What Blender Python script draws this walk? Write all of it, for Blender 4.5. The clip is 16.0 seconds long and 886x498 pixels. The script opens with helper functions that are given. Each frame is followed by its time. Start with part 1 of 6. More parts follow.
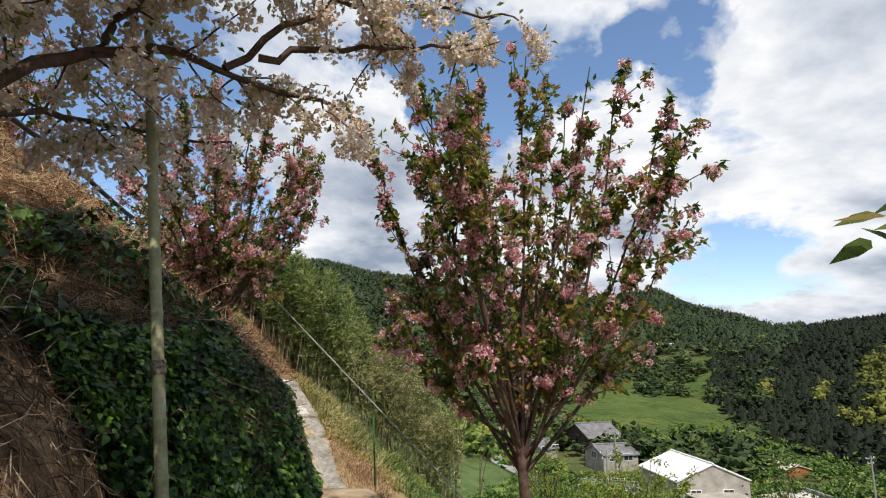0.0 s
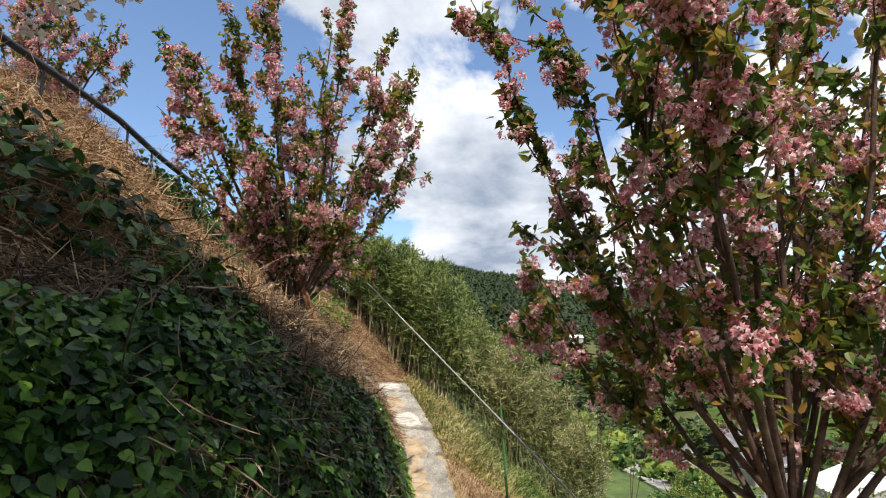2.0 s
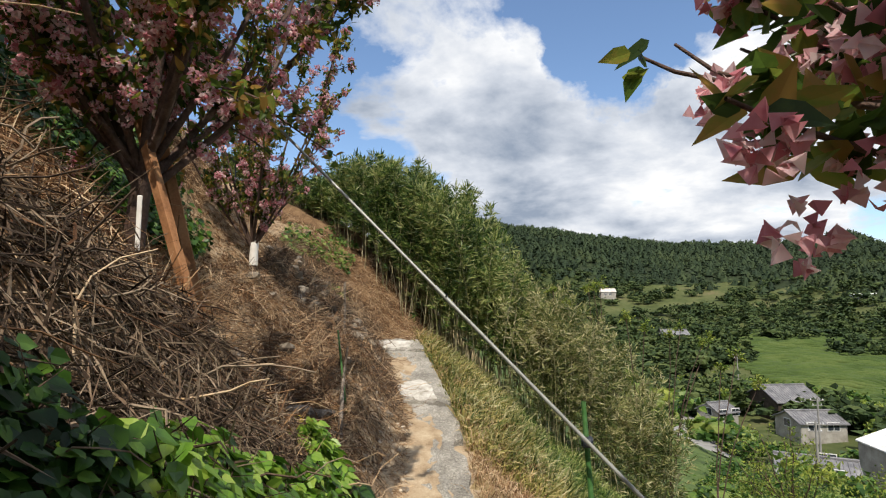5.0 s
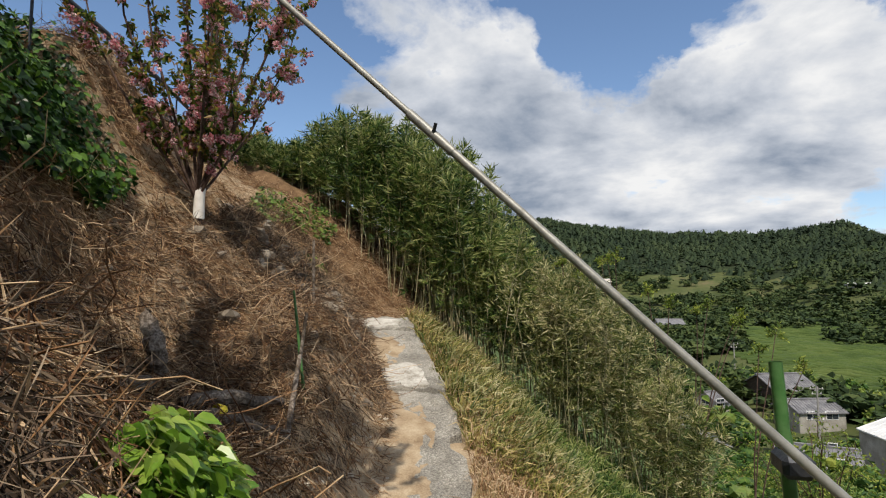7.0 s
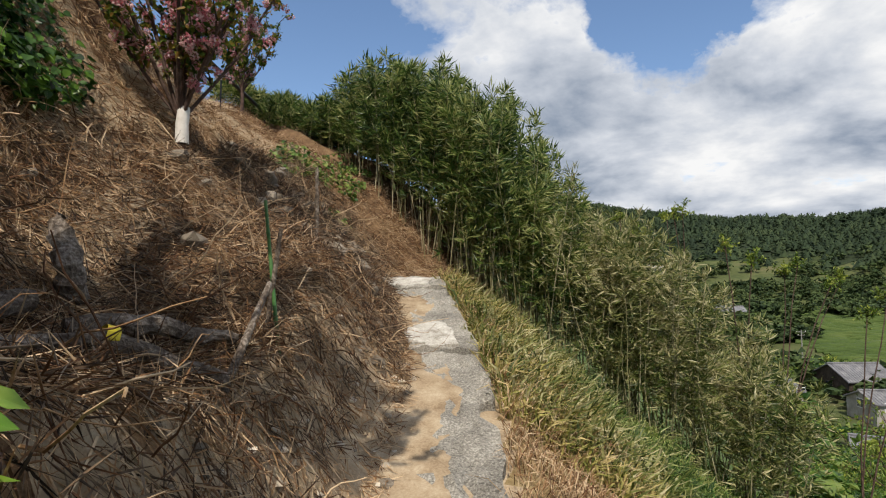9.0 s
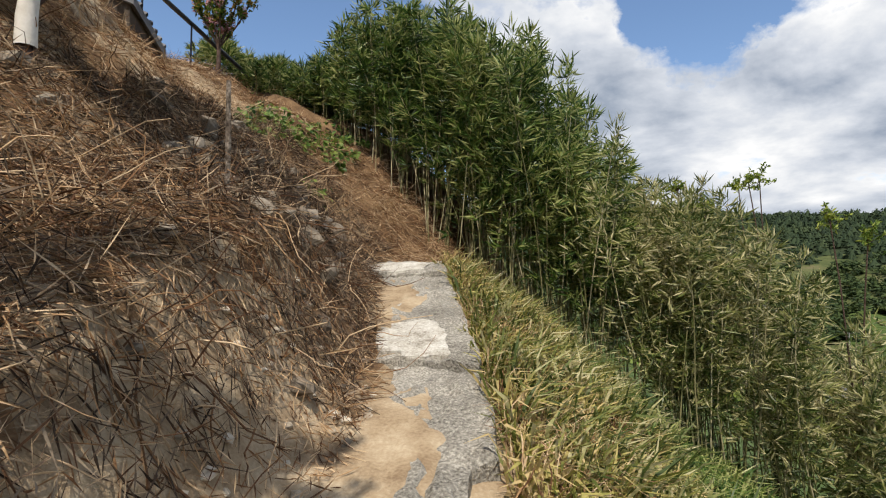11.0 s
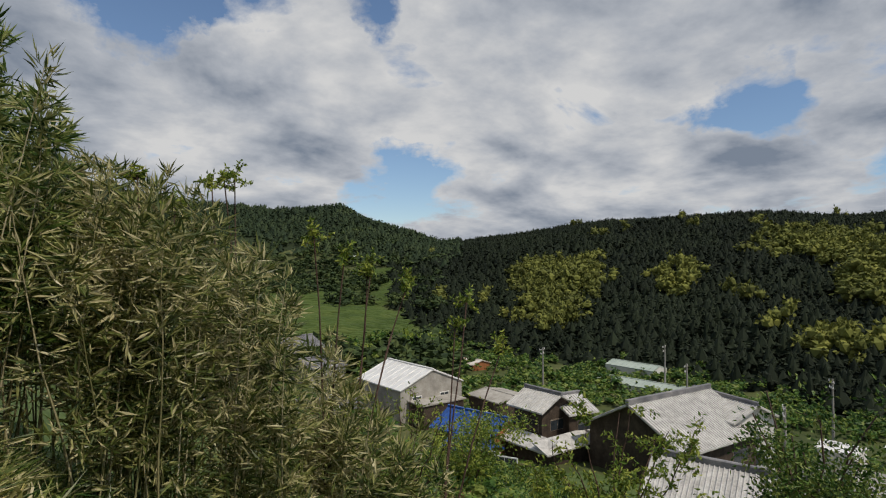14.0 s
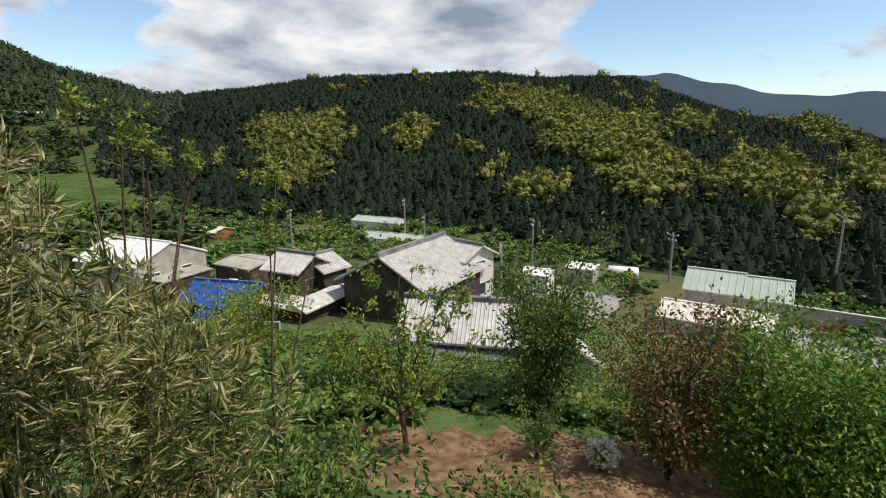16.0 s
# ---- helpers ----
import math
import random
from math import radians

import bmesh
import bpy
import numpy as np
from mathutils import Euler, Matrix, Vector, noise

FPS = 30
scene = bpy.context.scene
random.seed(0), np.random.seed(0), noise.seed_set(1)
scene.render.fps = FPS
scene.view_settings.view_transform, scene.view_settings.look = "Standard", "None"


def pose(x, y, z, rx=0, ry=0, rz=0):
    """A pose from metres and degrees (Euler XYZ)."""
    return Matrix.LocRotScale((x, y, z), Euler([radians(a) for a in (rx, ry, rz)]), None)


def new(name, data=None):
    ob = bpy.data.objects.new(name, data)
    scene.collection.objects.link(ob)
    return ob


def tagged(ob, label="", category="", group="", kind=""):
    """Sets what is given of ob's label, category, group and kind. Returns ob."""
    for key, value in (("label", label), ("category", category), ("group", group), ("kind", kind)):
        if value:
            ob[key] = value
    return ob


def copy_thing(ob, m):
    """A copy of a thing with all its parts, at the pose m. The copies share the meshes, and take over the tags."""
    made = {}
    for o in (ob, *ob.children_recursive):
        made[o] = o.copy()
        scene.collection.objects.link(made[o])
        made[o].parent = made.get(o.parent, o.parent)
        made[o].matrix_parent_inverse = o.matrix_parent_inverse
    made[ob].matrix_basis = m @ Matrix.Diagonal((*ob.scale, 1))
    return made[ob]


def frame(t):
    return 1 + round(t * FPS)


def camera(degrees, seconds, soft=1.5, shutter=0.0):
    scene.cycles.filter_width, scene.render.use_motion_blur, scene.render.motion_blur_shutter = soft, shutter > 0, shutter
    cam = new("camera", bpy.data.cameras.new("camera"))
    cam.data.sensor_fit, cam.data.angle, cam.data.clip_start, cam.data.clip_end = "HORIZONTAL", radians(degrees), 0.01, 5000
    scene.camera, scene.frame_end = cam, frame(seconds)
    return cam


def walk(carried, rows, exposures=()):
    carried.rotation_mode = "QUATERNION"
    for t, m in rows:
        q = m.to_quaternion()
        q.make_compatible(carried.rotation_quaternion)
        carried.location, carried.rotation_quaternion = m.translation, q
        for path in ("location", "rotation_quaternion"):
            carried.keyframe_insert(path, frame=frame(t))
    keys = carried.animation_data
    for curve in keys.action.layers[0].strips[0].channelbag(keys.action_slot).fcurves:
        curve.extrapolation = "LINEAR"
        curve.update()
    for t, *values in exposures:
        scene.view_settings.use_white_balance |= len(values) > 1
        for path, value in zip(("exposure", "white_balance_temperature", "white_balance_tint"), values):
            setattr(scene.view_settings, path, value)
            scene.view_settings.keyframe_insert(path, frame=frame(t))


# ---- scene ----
# camera and walk
cam = camera(77.5, 16.0, 1.15)
METRES, EYE, TILT, LEAN, TURN = 16.0, 1.5, 10.5, -0.5, 0.0
ROWS = [
    (0.0, 0.0, 0.0, 0.0, 0.0, 0.0, -0.0),
    (0.5, -0.0111, 0.0464, -0.0112, 0.5, 0.02, 0.13),
    (1.0, -0.0196, 0.0904, -0.0195, 2.5, 0.04, 0.61),
    (1.5, -0.024, 0.1357, -0.0258, 7.16, 0.19, 1.64),
    (2.0, -0.029, 0.1777, -0.0361, 11.62, 0.33, 2.61),
    (2.5, -0.0329, 0.2208, -0.0525, 13.44, 0.05, 2.95),
    (3.0, -0.0423, 0.2593, -0.0619, 14.21, -1.53, 3.11),
    (3.5, -0.0526, 0.302, -0.0703, 14.44, -3.28, 3.12),
    (4.0, -0.0601, 0.3479, -0.0758, 15.01, -3.64, 3.2),
    (6.5, -0.093, 0.501, -0.1166, 14.11, -5.02, 3.3),
    (7.0, -0.1004, 0.524, -0.1319, 14.16, -5.11, 3.3),
    (7.5, -0.1041, 0.5433, -0.1425, 14.38, -5.4, 3.37),
    (8.0, -0.1048, 0.5619, -0.154, 16.28, -5.5, 3.76),
    (8.5, -0.1062, 0.5796, -0.1678, 17.86, -5.87, 4.06),
    (11.0, -0.1384, 0.7395, -0.2147, 22.13, -5.94, 4.65),
    (11.5, -0.1391, 0.7652, -0.2126, 8.15, -6.76, 1.87),
    (12.0, -0.1448, 0.7918, -0.213, -3.18, -6.86, -0.15),
    (12.5, -0.1485, 0.808, -0.2167, -9.16, -6.84, -1.43),
    (13.0, -0.1549, 0.8272, -0.2138, -17.21, -7.01, -2.89),
    (13.5, -0.1579, 0.8463, -0.2134, -25.21, -7.6, -4.39),
    (14.0, -0.1573, 0.8693, -0.211, -32.15, -7.32, -5.42),
    (14.5, -0.1624, 0.8871, -0.2129, -38.83, -9.79, -6.31),
    (15.0, -0.1647, 0.899, -0.217, -45.64, -14.77, -7.22),
    (15.5, -0.165, 0.9201, -0.2142, -53.75, -17.12, -8.22),
    (16.0, -0.1731, 0.9417, -0.2132, -58.64, -18.61, -8.63),
]

EXPOSURES = [(0.0, 0.2), (0.5, 0.02), (1.0, 0.15), (2.0, 0.46), (3.0, 0.50), (4.0, 0.44), (6.5, -0.04), (8.5, 0.0), (11.0, 0.13), (12.0, -0.2), (14.0, -0.55), (15.0, -0.45), (16.0, 0.0)]
walk(cam, [(t, pose(0, 0, EYE, TILT, LEAN, TURN) @ pose(METRES * x, METRES * y, METRES * z, 90 + pitch, roll, yaw)) for t, x, y, z, yaw, pitch, roll in ROWS], EXPOSURES)

# ---- light: sky with broken cloud, one high sun from behind ----
SUN_YAW, SUN_UP = -164.0, 57.0


def nd(tree, kind, **values):
    n = tree.nodes.new(kind)
    for key, value in values.items():
        if key in n.inputs:
            n.inputs[key].default_value = value
    return n


# direction, half width in degrees, more (+) or less (-) cloud
SKY_BANKS = (
    ((-0.66, 0.66, 0.38), 24, -0.30), ((0.03, 0.92, 0.40), 8, -0.22), ((0.36, 0.80, 0.50), 7, -0.16),
    ((0.45, 0.88, 0.15), 6, -0.10), ((0.86, 0.46, 0.25), 6, -0.12), ((0.98, 0.05, 0.20), 16, -0.16),
    ((-0.10, 0.95, 0.30), 14, 0.13), ((0.46, 0.80, 0.38), 16, 0.11), ((0.22, 0.93, 0.26), 14, 0.11), ((0.68, 0.64, 0.28), 18, 0.11),
)


def make_world():
    w = bpy.data.worlds.new("sky")
    scene.world = w
    w.use_nodes = True
    t = w.node_tree
    t.nodes.clear()
    ln = t.links.new
    out = t.nodes.new("ShaderNodeOutputWorld")
    sky = t.nodes.new("ShaderNodeTexSky")
    sky.sky_type, sky.sun_disc = "NISHITA", False
    sky.sun_elevation, sky.sun_rotation = radians(SUN_UP), radians(-SUN_YAW)
    sky.air_density, sky.dust_density, sky.ozone_density = 1.0, 0.1, 3.0
    blue = nd(t, "ShaderNodeBackground", Strength=0.15)
    ln(sky.outputs[0], blue.inputs[0])
    co = t.nodes.new("ShaderNodeTexCoord")
    sep = t.nodes.new("ShaderNodeSeparateXYZ")
    ln(co.outputs["Generated"], sep.inputs[0])
    # cloud deck: the direction laid onto a high plane
    up = t.nodes.new("ShaderNodeMath")
    up.operation, up.inputs[1].default_value = "MAXIMUM", 0.0
    ln(sep.outputs[2], up.inputs[0])
    up2 = t.nodes.new("ShaderNodeMath")
    up2.operation, up2.inputs[1].default_value = "ADD", 0.30
    ln(up.outputs[0], up2.inputs[0])
    div = t.nodes.new("ShaderNodeVectorMath")
    div.operation = "DIVIDE"
    com = t.nodes.new("ShaderNodeCombineXYZ")
    for i in range(3):
        ln(up2.outputs[0], com.inputs[i])
    ln(co.outputs["Generated"], div.inputs[0])
    ln(com.outputs[0], div.inputs[1])
    big = nd(t, "ShaderNodeTexNoise", Scale=1.9, Detail=12.0, Roughness=0.56, Distortion=0.25)
    mp = t.nodes.new("ShaderNodeMapping")
    mp.inputs["Location"].default_value = (3.1, 1.7, 0.0)
    ln(div.outputs[0], mp.inputs[0])
    ln(mp.outputs[0], big.inputs["Vector"])
    # broad banks of cloud and the clear gaps between them, by direction
    field = big.outputs[0]
    stir = nd(t, "ShaderNodeTexNoise", Scale=7.0, Detail=6.0, Roughness=0.6)
    ln(co.outputs["Generated"], stir.inputs["Vector"])
    bent = t.nodes.new("ShaderNodeVectorMath")
    bent.operation = "MULTIPLY_ADD"
    bent.inputs[1].default_value = (0.22, 0.22, 0.22)
    ln(stir.outputs["Color"], bent.inputs[0])
    ln(co.outputs["Generated"], bent.inputs[2])
    whole = t.nodes.new("ShaderNodeVectorMath")
    whole.operation = "SUBTRACT"
    whole.inputs[1].default_value = (0.11, 0.11, 0.11)
    ln(bent.outputs[0], whole.inputs[0])
    bent = t.nodes.new("ShaderNodeVectorMath")
    bent.operation = "NORMALIZE"
    ln(whole.outputs[0], bent.inputs[0])
    for d, width, gain in SKY_BANKS:
        dot = t.nodes.new("ShaderNodeVectorMath")
        dot.operation = "DOT_PRODUCT"
        dot.inputs[1].default_value = Vector(d).normalized()
        ln(bent.outputs[0], dot.inputs[0])
        near = t.nodes.new("ShaderNodeMapRange")
        near.interpolation_type = "SMOOTHSTEP"
        near.inputs[1].default_value, near.inputs[2].default_value = math.cos(radians(width)), 1.0
        near.inputs[3].default_value, near.inputs[4].default_value = 0.0, gain
        ln(dot.outputs["Value"], near.inputs[0])
        plus = t.nodes.new("ShaderNodeMath")
        plus.operation = "ADD"
        ln(field, plus.inputs[0])
        ln(near.outputs[0], plus.inputs[1])
        field = plus.outputs[0]
    cover = t.nodes.new("ShaderNodeMapRange")
    cover.inputs[1].default_value, cover.inputs[2].default_value = 0.405, 0.485
    ln(field, cover.inputs[0])
    # thick parts of the cloud are grey-blue, thin edges bright
    shade = nd(t, "ShaderNodeTexNoise", Scale=3.2, Detail=9.0, Roughness=0.55)
    ln(mp.outputs[0], shade.inputs["Vector"])
    mixv = t.nodes.new("ShaderNodeMath")
    mixv.operation, mixv.inputs[1].default_value = "MULTIPLY_ADD", 0.6
    ln(shade.outputs[0], mixv.inputs[0])
    ln(big.outputs[0], mixv.inputs[2])
    ramp = t.nodes.new("ShaderNodeValToRGB")
    els = ramp.color_ramp.elements
    els[0].position, els[0].color = 0.66, (1.0, 1.0, 1.0, 1)
    els[1].position, els[1].color = 1.0, (0.30, 0.36, 0.46, 1)
    e = els.new(0.82)
    e.color = (0.66, 0.70, 0.77, 1)
    ln(mixv.outputs[0], ramp.inputs[0])
    white = nd(t, "ShaderNodeBackground", Strength=0.92)
    ln(ramp.outputs[0], white.inputs[0])
    mix = t.nodes.new("ShaderNodeMixShader")
    ln(cover.outputs[0], mix.inputs[0])
    ln(blue.outputs[0], mix.inputs[1])
    ln(white.outputs[0], mix.inputs[2])
    ln(mix.outputs[0], out.inputs[0])


make_world()
sun = new("sun", bpy.data.lights.new("sun", "SUN"))
sun.data.energy, sun.data.angle, sun.data.color = 4.4, radians(0.5), (1.0, 0.91, 0.78)
sun.matrix_basis = pose(0, 0, 0, 90 - SUN_UP, 0, SUN_YAW + 180)

# ---- materials ----


def material(name, colours, scale=4.0, rough=0.8, bump=0.3, fine=40.0, island=0.0, thin=0.0, metal=0.0, spec=0.3, objects=0.0, stretch=None, grain=0.45):
    """Two scales of noise over a list of base colours; island or objects: how much single pieces differ."""
    m = bpy.data.materials.new(name)
    m.use_nodes = True
    t = m.node_tree
    ln = t.links.new
    b = t.nodes["Principled BSDF"]
    b.inputs["Roughness"].default_value, b.inputs["Metallic"].default_value = rough, metal
    b.inputs["Specular IOR Level"].default_value = spec
    geo = t.nodes.new("ShaderNodeNewGeometry")
    vec = geo.outputs["Position"]
    if stretch:
        mp = t.nodes.new("ShaderNodeMapping")
        mp.inputs["Scale"].default_value = stretch
        ln(vec, mp.inputs[0])
        vec = mp.outputs[0]
    n1 = nd(t, "ShaderNodeTexNoise", Scale=scale, Detail=6.0, Roughness=0.62)
    n2 = nd(t, "ShaderNodeTexNoise", Scale=fine, Detail=4.0, Roughness=0.6)
    ln(vec, n1.inputs["Vector"])
    ln(vec, n2.inputs["Vector"])
    fac = t.nodes.new("ShaderNodeMath")
    fac.operation = "MULTIPLY_ADD"
    fac.inputs[1].default_value, fac.inputs[2].default_value = grain, -grain / 2
    ln(n2.outputs[0], fac.inputs[0])
    add = t.nodes.new("ShaderNodeMath")
    add.operation = "ADD"
    ln(n1.outputs[0], add.inputs[0])
    ln(fac.outputs[0], add.inputs[1])
    last = add.outputs[0]
    if island or objects:
        if objects:
            rnd = t.nodes.new("ShaderNodeObjectInfo").outputs["Random"]
        else:
            rnd = geo.outputs["Random Per Island"]
        k = island or objects
        mad = t.nodes.new("ShaderNodeMath")
        mad.operation = "MULTIPLY_ADD"
        mad.inputs[1].default_value, mad.inputs[2].default_value = k, -k / 2
        ln(rnd, mad.inputs[0])
        a2 = t.nodes.new("ShaderNodeMath")
        a2.operation = "ADD"
        ln(last, a2.inputs[0])
        ln(mad.outputs[0], a2.inputs[1])
        last = a2.outputs[0]
    ramp = t.nodes.new("ShaderNodeValToRGB")
    els = ramp.color_ramp.elements
    while len(els) < len(colours):
        els.new(0.5)
    for i, c in enumerate(colours):
        els[i].position = 0.27 + 0.46 * i / max(1, len(colours) - 1)
        els[i].color = (*c, 1)
    ln(last, ramp.inputs[0])
    ln(ramp.outputs[0], b.inputs["Base Color"])
    if bump:
        bp = nd(t, "ShaderNodeBump", Strength=bump, Distance=0.02)
        ln(add.outputs[0], bp.inputs["Height"])
        ln(bp.outputs[0], b.inputs["Normal"])
    if thin:
        tr = t.nodes.new("ShaderNodeBsdfTranslucent")
        ln(ramp.outputs[0], tr.inputs[0])
        mx = t.nodes.new("ShaderNodeMixShader")
        mx.inputs[0].default_value = thin
        ln(b.outputs[0], mx.inputs[1])
        ln(tr.outputs[0], mx.inputs[2])
        ln(mx.outputs[0], t.nodes["Material Output"].inputs[0])
    return m


M = dict(
    litter=material("dry_litter", [(0.05, 0.028, 0.015), (0.12, 0.07, 0.036), (0.21, 0.13, 0.068), (0.33, 0.23, 0.13)], 2.2, 0.95, 1.0, 45),
    earth=material("sandy_earth", [(0.20, 0.135, 0.08), (0.35, 0.265, 0.17), (0.50, 0.41, 0.29)], 3.5, 0.95, 1.0, 50),
    drygrass=material("dry_grass_ground", [(0.13, 0.09, 0.04), (0.26, 0.19, 0.09), (0.38, 0.30, 0.16)], 3, 0.95, 0.8, 50),
    slope=material("green_slope", [(0.03, 0.05, 0.014), (0.07, 0.11, 0.028), (0.12, 0.16, 0.05)], 0.8, 0.95, 0.8, 12),
    field=material("field_grass", [(0.022, 0.034, 0.010), (0.05, 0.068, 0.018), (0.085, 0.098, 0.032), (0.13, 0.115, 0.055)], 0.035, 0.95, 0.6, 0.5),
    field_row=material("tea_rows", [(0.03, 0.055, 0.012), (0.06, 0.095, 0.02), (0.10, 0.13, 0.035)], 0.08, 0.9, 0.3, 2.0),
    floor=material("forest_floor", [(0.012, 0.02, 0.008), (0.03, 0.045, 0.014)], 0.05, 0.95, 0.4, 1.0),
    concrete=material("worn_concrete", [(0.12, 0.11, 0.095), (0.24, 0.225, 0.195), (0.33, 0.31, 0.27), (0.52, 0.49, 0.43)], 1.6, 0.95, 1.0, 55, grain=1.3),
    mortar=material("pale_mortar", [(0.24, 0.215, 0.175), (0.42, 0.39, 0.34), (0.55, 0.53, 0.48), (0.68, 0.66, 0.62)], 5.0, 0.9, 0.9, 50, grain=0.9),
    bark=material("cherry_bark", [(0.035, 0.022, 0.018), (0.09, 0.055, 0.042), (0.16, 0.11, 0.09)], 9, 0.85, 0.8, 60),
    leaf=material("cherry_leaf", [(0.04, 0.075, 0.014), (0.09, 0.15, 0.025), (0.19, 0.22, 0.035), (0.33, 0.20, 0.05)], 1.2, 0.42, 0.0, 20, island=0.6, thin=0.55),
    pink=material("pink_petal", [(0.57, 0.20, 0.24), (0.71, 0.35, 0.39), (0.82, 0.55, 0.57), (0.88, 0.73, 0.73)], 3.0, 0.6, 0.0, 20, island=0.55, thin=0.45),
    white=material("white_petal", [(0.66, 0.50, 0.40), (0.80, 0.70, 0.60), (0.88, 0.83, 0.76)], 3.0, 0.6, 0.0, 20, island=0.5, thin=0.4),
    # ivy green lowered further: shade on the bank is partly in this colour
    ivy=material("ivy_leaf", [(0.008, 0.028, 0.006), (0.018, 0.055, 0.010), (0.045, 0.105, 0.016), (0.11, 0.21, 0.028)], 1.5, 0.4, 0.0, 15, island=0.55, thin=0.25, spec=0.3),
    vine=material("dead_vine", [(0.035, 0.022, 0.014), (0.08, 0.052, 0.034), (0.15, 0.10, 0.065), (0.26, 0.20, 0.14)], 3.0, 0.85, 0.0, 30, island=0.7),
    straw=material("dry_straw", [(0.11, 0.052, 0.024), (0.26, 0.14, 0.066), (0.41, 0.26, 0.135), (0.60, 0.45, 0.29)], 2.2, 0.8, 0.0, 30, island=0.75, thin=0.1),
    cane_leaf=material("bamboo_leaf", [(0.026, 0.060, 0.012), (0.072, 0.135, 0.026), (0.165, 0.235, 0.050), (0.40, 0.42, 0.16)], 0.7, 0.42, 0.0, 12, island=0.6, thin=0.35, spec=0.45),
    # brighter copy of the ivy leaf, with sunlight put into its green
    sunlit_ivy=material("sunlit_ivy_leaf", [(0.05, 0.12, 0.012), (0.12, 0.25, 0.025), (0.22, 0.36, 0.04), (0.33, 0.44, 0.08)], 1.5, 0.35, 0.0, 15, island=0.5, thin=0.35, spec=0.45),
    # conifer green made paler: the far ridge's haze is in this colour
    hazed_ridge=material("hazed_ridge_trees", [(0.016, 0.030, 0.014), (0.028, 0.048, 0.020), (0.05, 0.072, 0.028)], 0.02, 0.85, 0.0, 0.4, island=0.35),
    cane=material("bamboo_cane", [(0.15, 0.15, 0.06), (0.30, 0.27, 0.14), (0.45, 0.40, 0.26)], 3.0, 0.6, 0.2, 30, island=0.6),
    sasa=material("bamboo_grass", [(0.09, 0.11, 0.02), (0.23, 0.23, 0.05), (0.46, 0.40, 0.13), (0.58, 0.45, 0.22)], 1.2, 0.5, 0.0, 20, island=0.6, thin=0.3),
    bush=material("shrub_leaf", [(0.025, 0.065, 0.012), (0.06, 0.13, 0.022), (0.12, 0.20, 0.036), (0.21, 0.26, 0.06)], 0.5, 0.5, 0.0, 10, island=0.6, thin=0.25),
    green_leaf=material("fresh_tree_leaf", [(0.04, 0.10, 0.012), (0.09, 0.19, 0.025), (0.17, 0.29, 0.045), (0.26, 0.36, 0.08)], 0.6, 0.45, 0.0, 10, island=0.6, thin=0.3),
    red_leaf=material("young_leaf", [(0.05, 0.07, 0.02), (0.11, 0.10, 0.03), (0.20, 0.12, 0.05), (0.28, 0.16, 0.08)], 1.0, 0.5, 0.0, 10, island=0.6, thin=0.3),
    lime_leaf=material("bright_leaf", [(0.08, 0.14, 0.02), (0.18, 0.25, 0.04), (0.34, 0.38, 0.07)], 1.0, 0.5, 0.0, 10, island=0.6, thin=0.35),
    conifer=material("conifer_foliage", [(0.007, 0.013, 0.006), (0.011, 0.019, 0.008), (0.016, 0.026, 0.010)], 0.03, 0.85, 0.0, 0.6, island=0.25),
    broad=material("broadleaf_foliage", [(0.075, 0.085, 0.018), (0.14, 0.155, 0.032), (0.22, 0.225, 0.048)], 0.02, 0.85, 0.0, 0.8, island=0.3),
    dry_cane_leaf=material("pale_bamboo_leaf", [(0.06, 0.09, 0.02), (0.16, 0.19, 0.05), (0.33, 0.33, 0.12), (0.56, 0.51, 0.29)], 0.9, 0.42, 0.0, 12, island=0.65, thin=0.35, spec=0.45),
    grove=material("grove_foliage", [(0.016, 0.032, 0.010), (0.036, 0.062, 0.016), (0.075, 0.10, 0.028)], 0.05, 0.8, 0.0, 1.0, island=0.4),
    steel=material("galvanised_pipe", [(0.20, 0.20, 0.185), (0.29, 0.29, 0.27), (0.38, 0.38, 0.355)], 6, 0.5, 0.15, 60, metal=0.4),
    rail=material("dark_rail", [(0.03, 0.035, 0.045), (0.07, 0.075, 0.085)], 5, 0.5, 0.2, 40, metal=0.5),
    pole=material("weathered_bamboo", [(0.12, 0.12, 0.07), (0.24, 0.24, 0.13), (0.36, 0.35, 0.22)], 4, 0.55, 0.3, 40),
    green_bamboo=material("green_bamboo", [(0.03, 0.09, 0.025), (0.06, 0.16, 0.045), (0.11, 0.22, 0.08)], 4, 0.4, 0.2, 40),
    wood=material("weathered_wood", [(0.055, 0.04, 0.03), (0.14, 0.11, 0.085), (0.34, 0.29, 0.24)], 5, 0.88, 1.0, 40, grain=0.8),
    plank=material("brown_plank", [(0.16, 0.07, 0.03), (0.28, 0.13, 0.055), (0.36, 0.19, 0.09)], 4, 0.8, 0.4, 50),
    tape=material("yellow_tape", [(0.62, 0.48, 0.02), (0.75, 0.60, 0.04)], 8, 0.5, 0.0, 40),
    wrap=material("white_trunk_wrap", [(0.62, 0.58, 0.52), (0.80, 0.77, 0.72)], 8, 0.8, 0.4, 40),
    stone=material("grey_stone", [(0.10, 0.08, 0.06), (0.20, 0.165, 0.125), (0.32, 0.275, 0.215)], 6, 0.9, 0.7, 50, objects=0.4),
    chip=material("pale_stone", [(0.30, 0.25, 0.19), (0.50, 0.44, 0.35), (0.66, 0.60, 0.50)], 8, 0.9, 0.5, 50, objects=0.4),
    tile=material("grey_roof_tile", [(0.33, 0.32, 0.31), (0.48, 0.47, 0.45), (0.62, 0.61, 0.59)], 1.4, 0.55, 0.3, 9, grain=0.7),
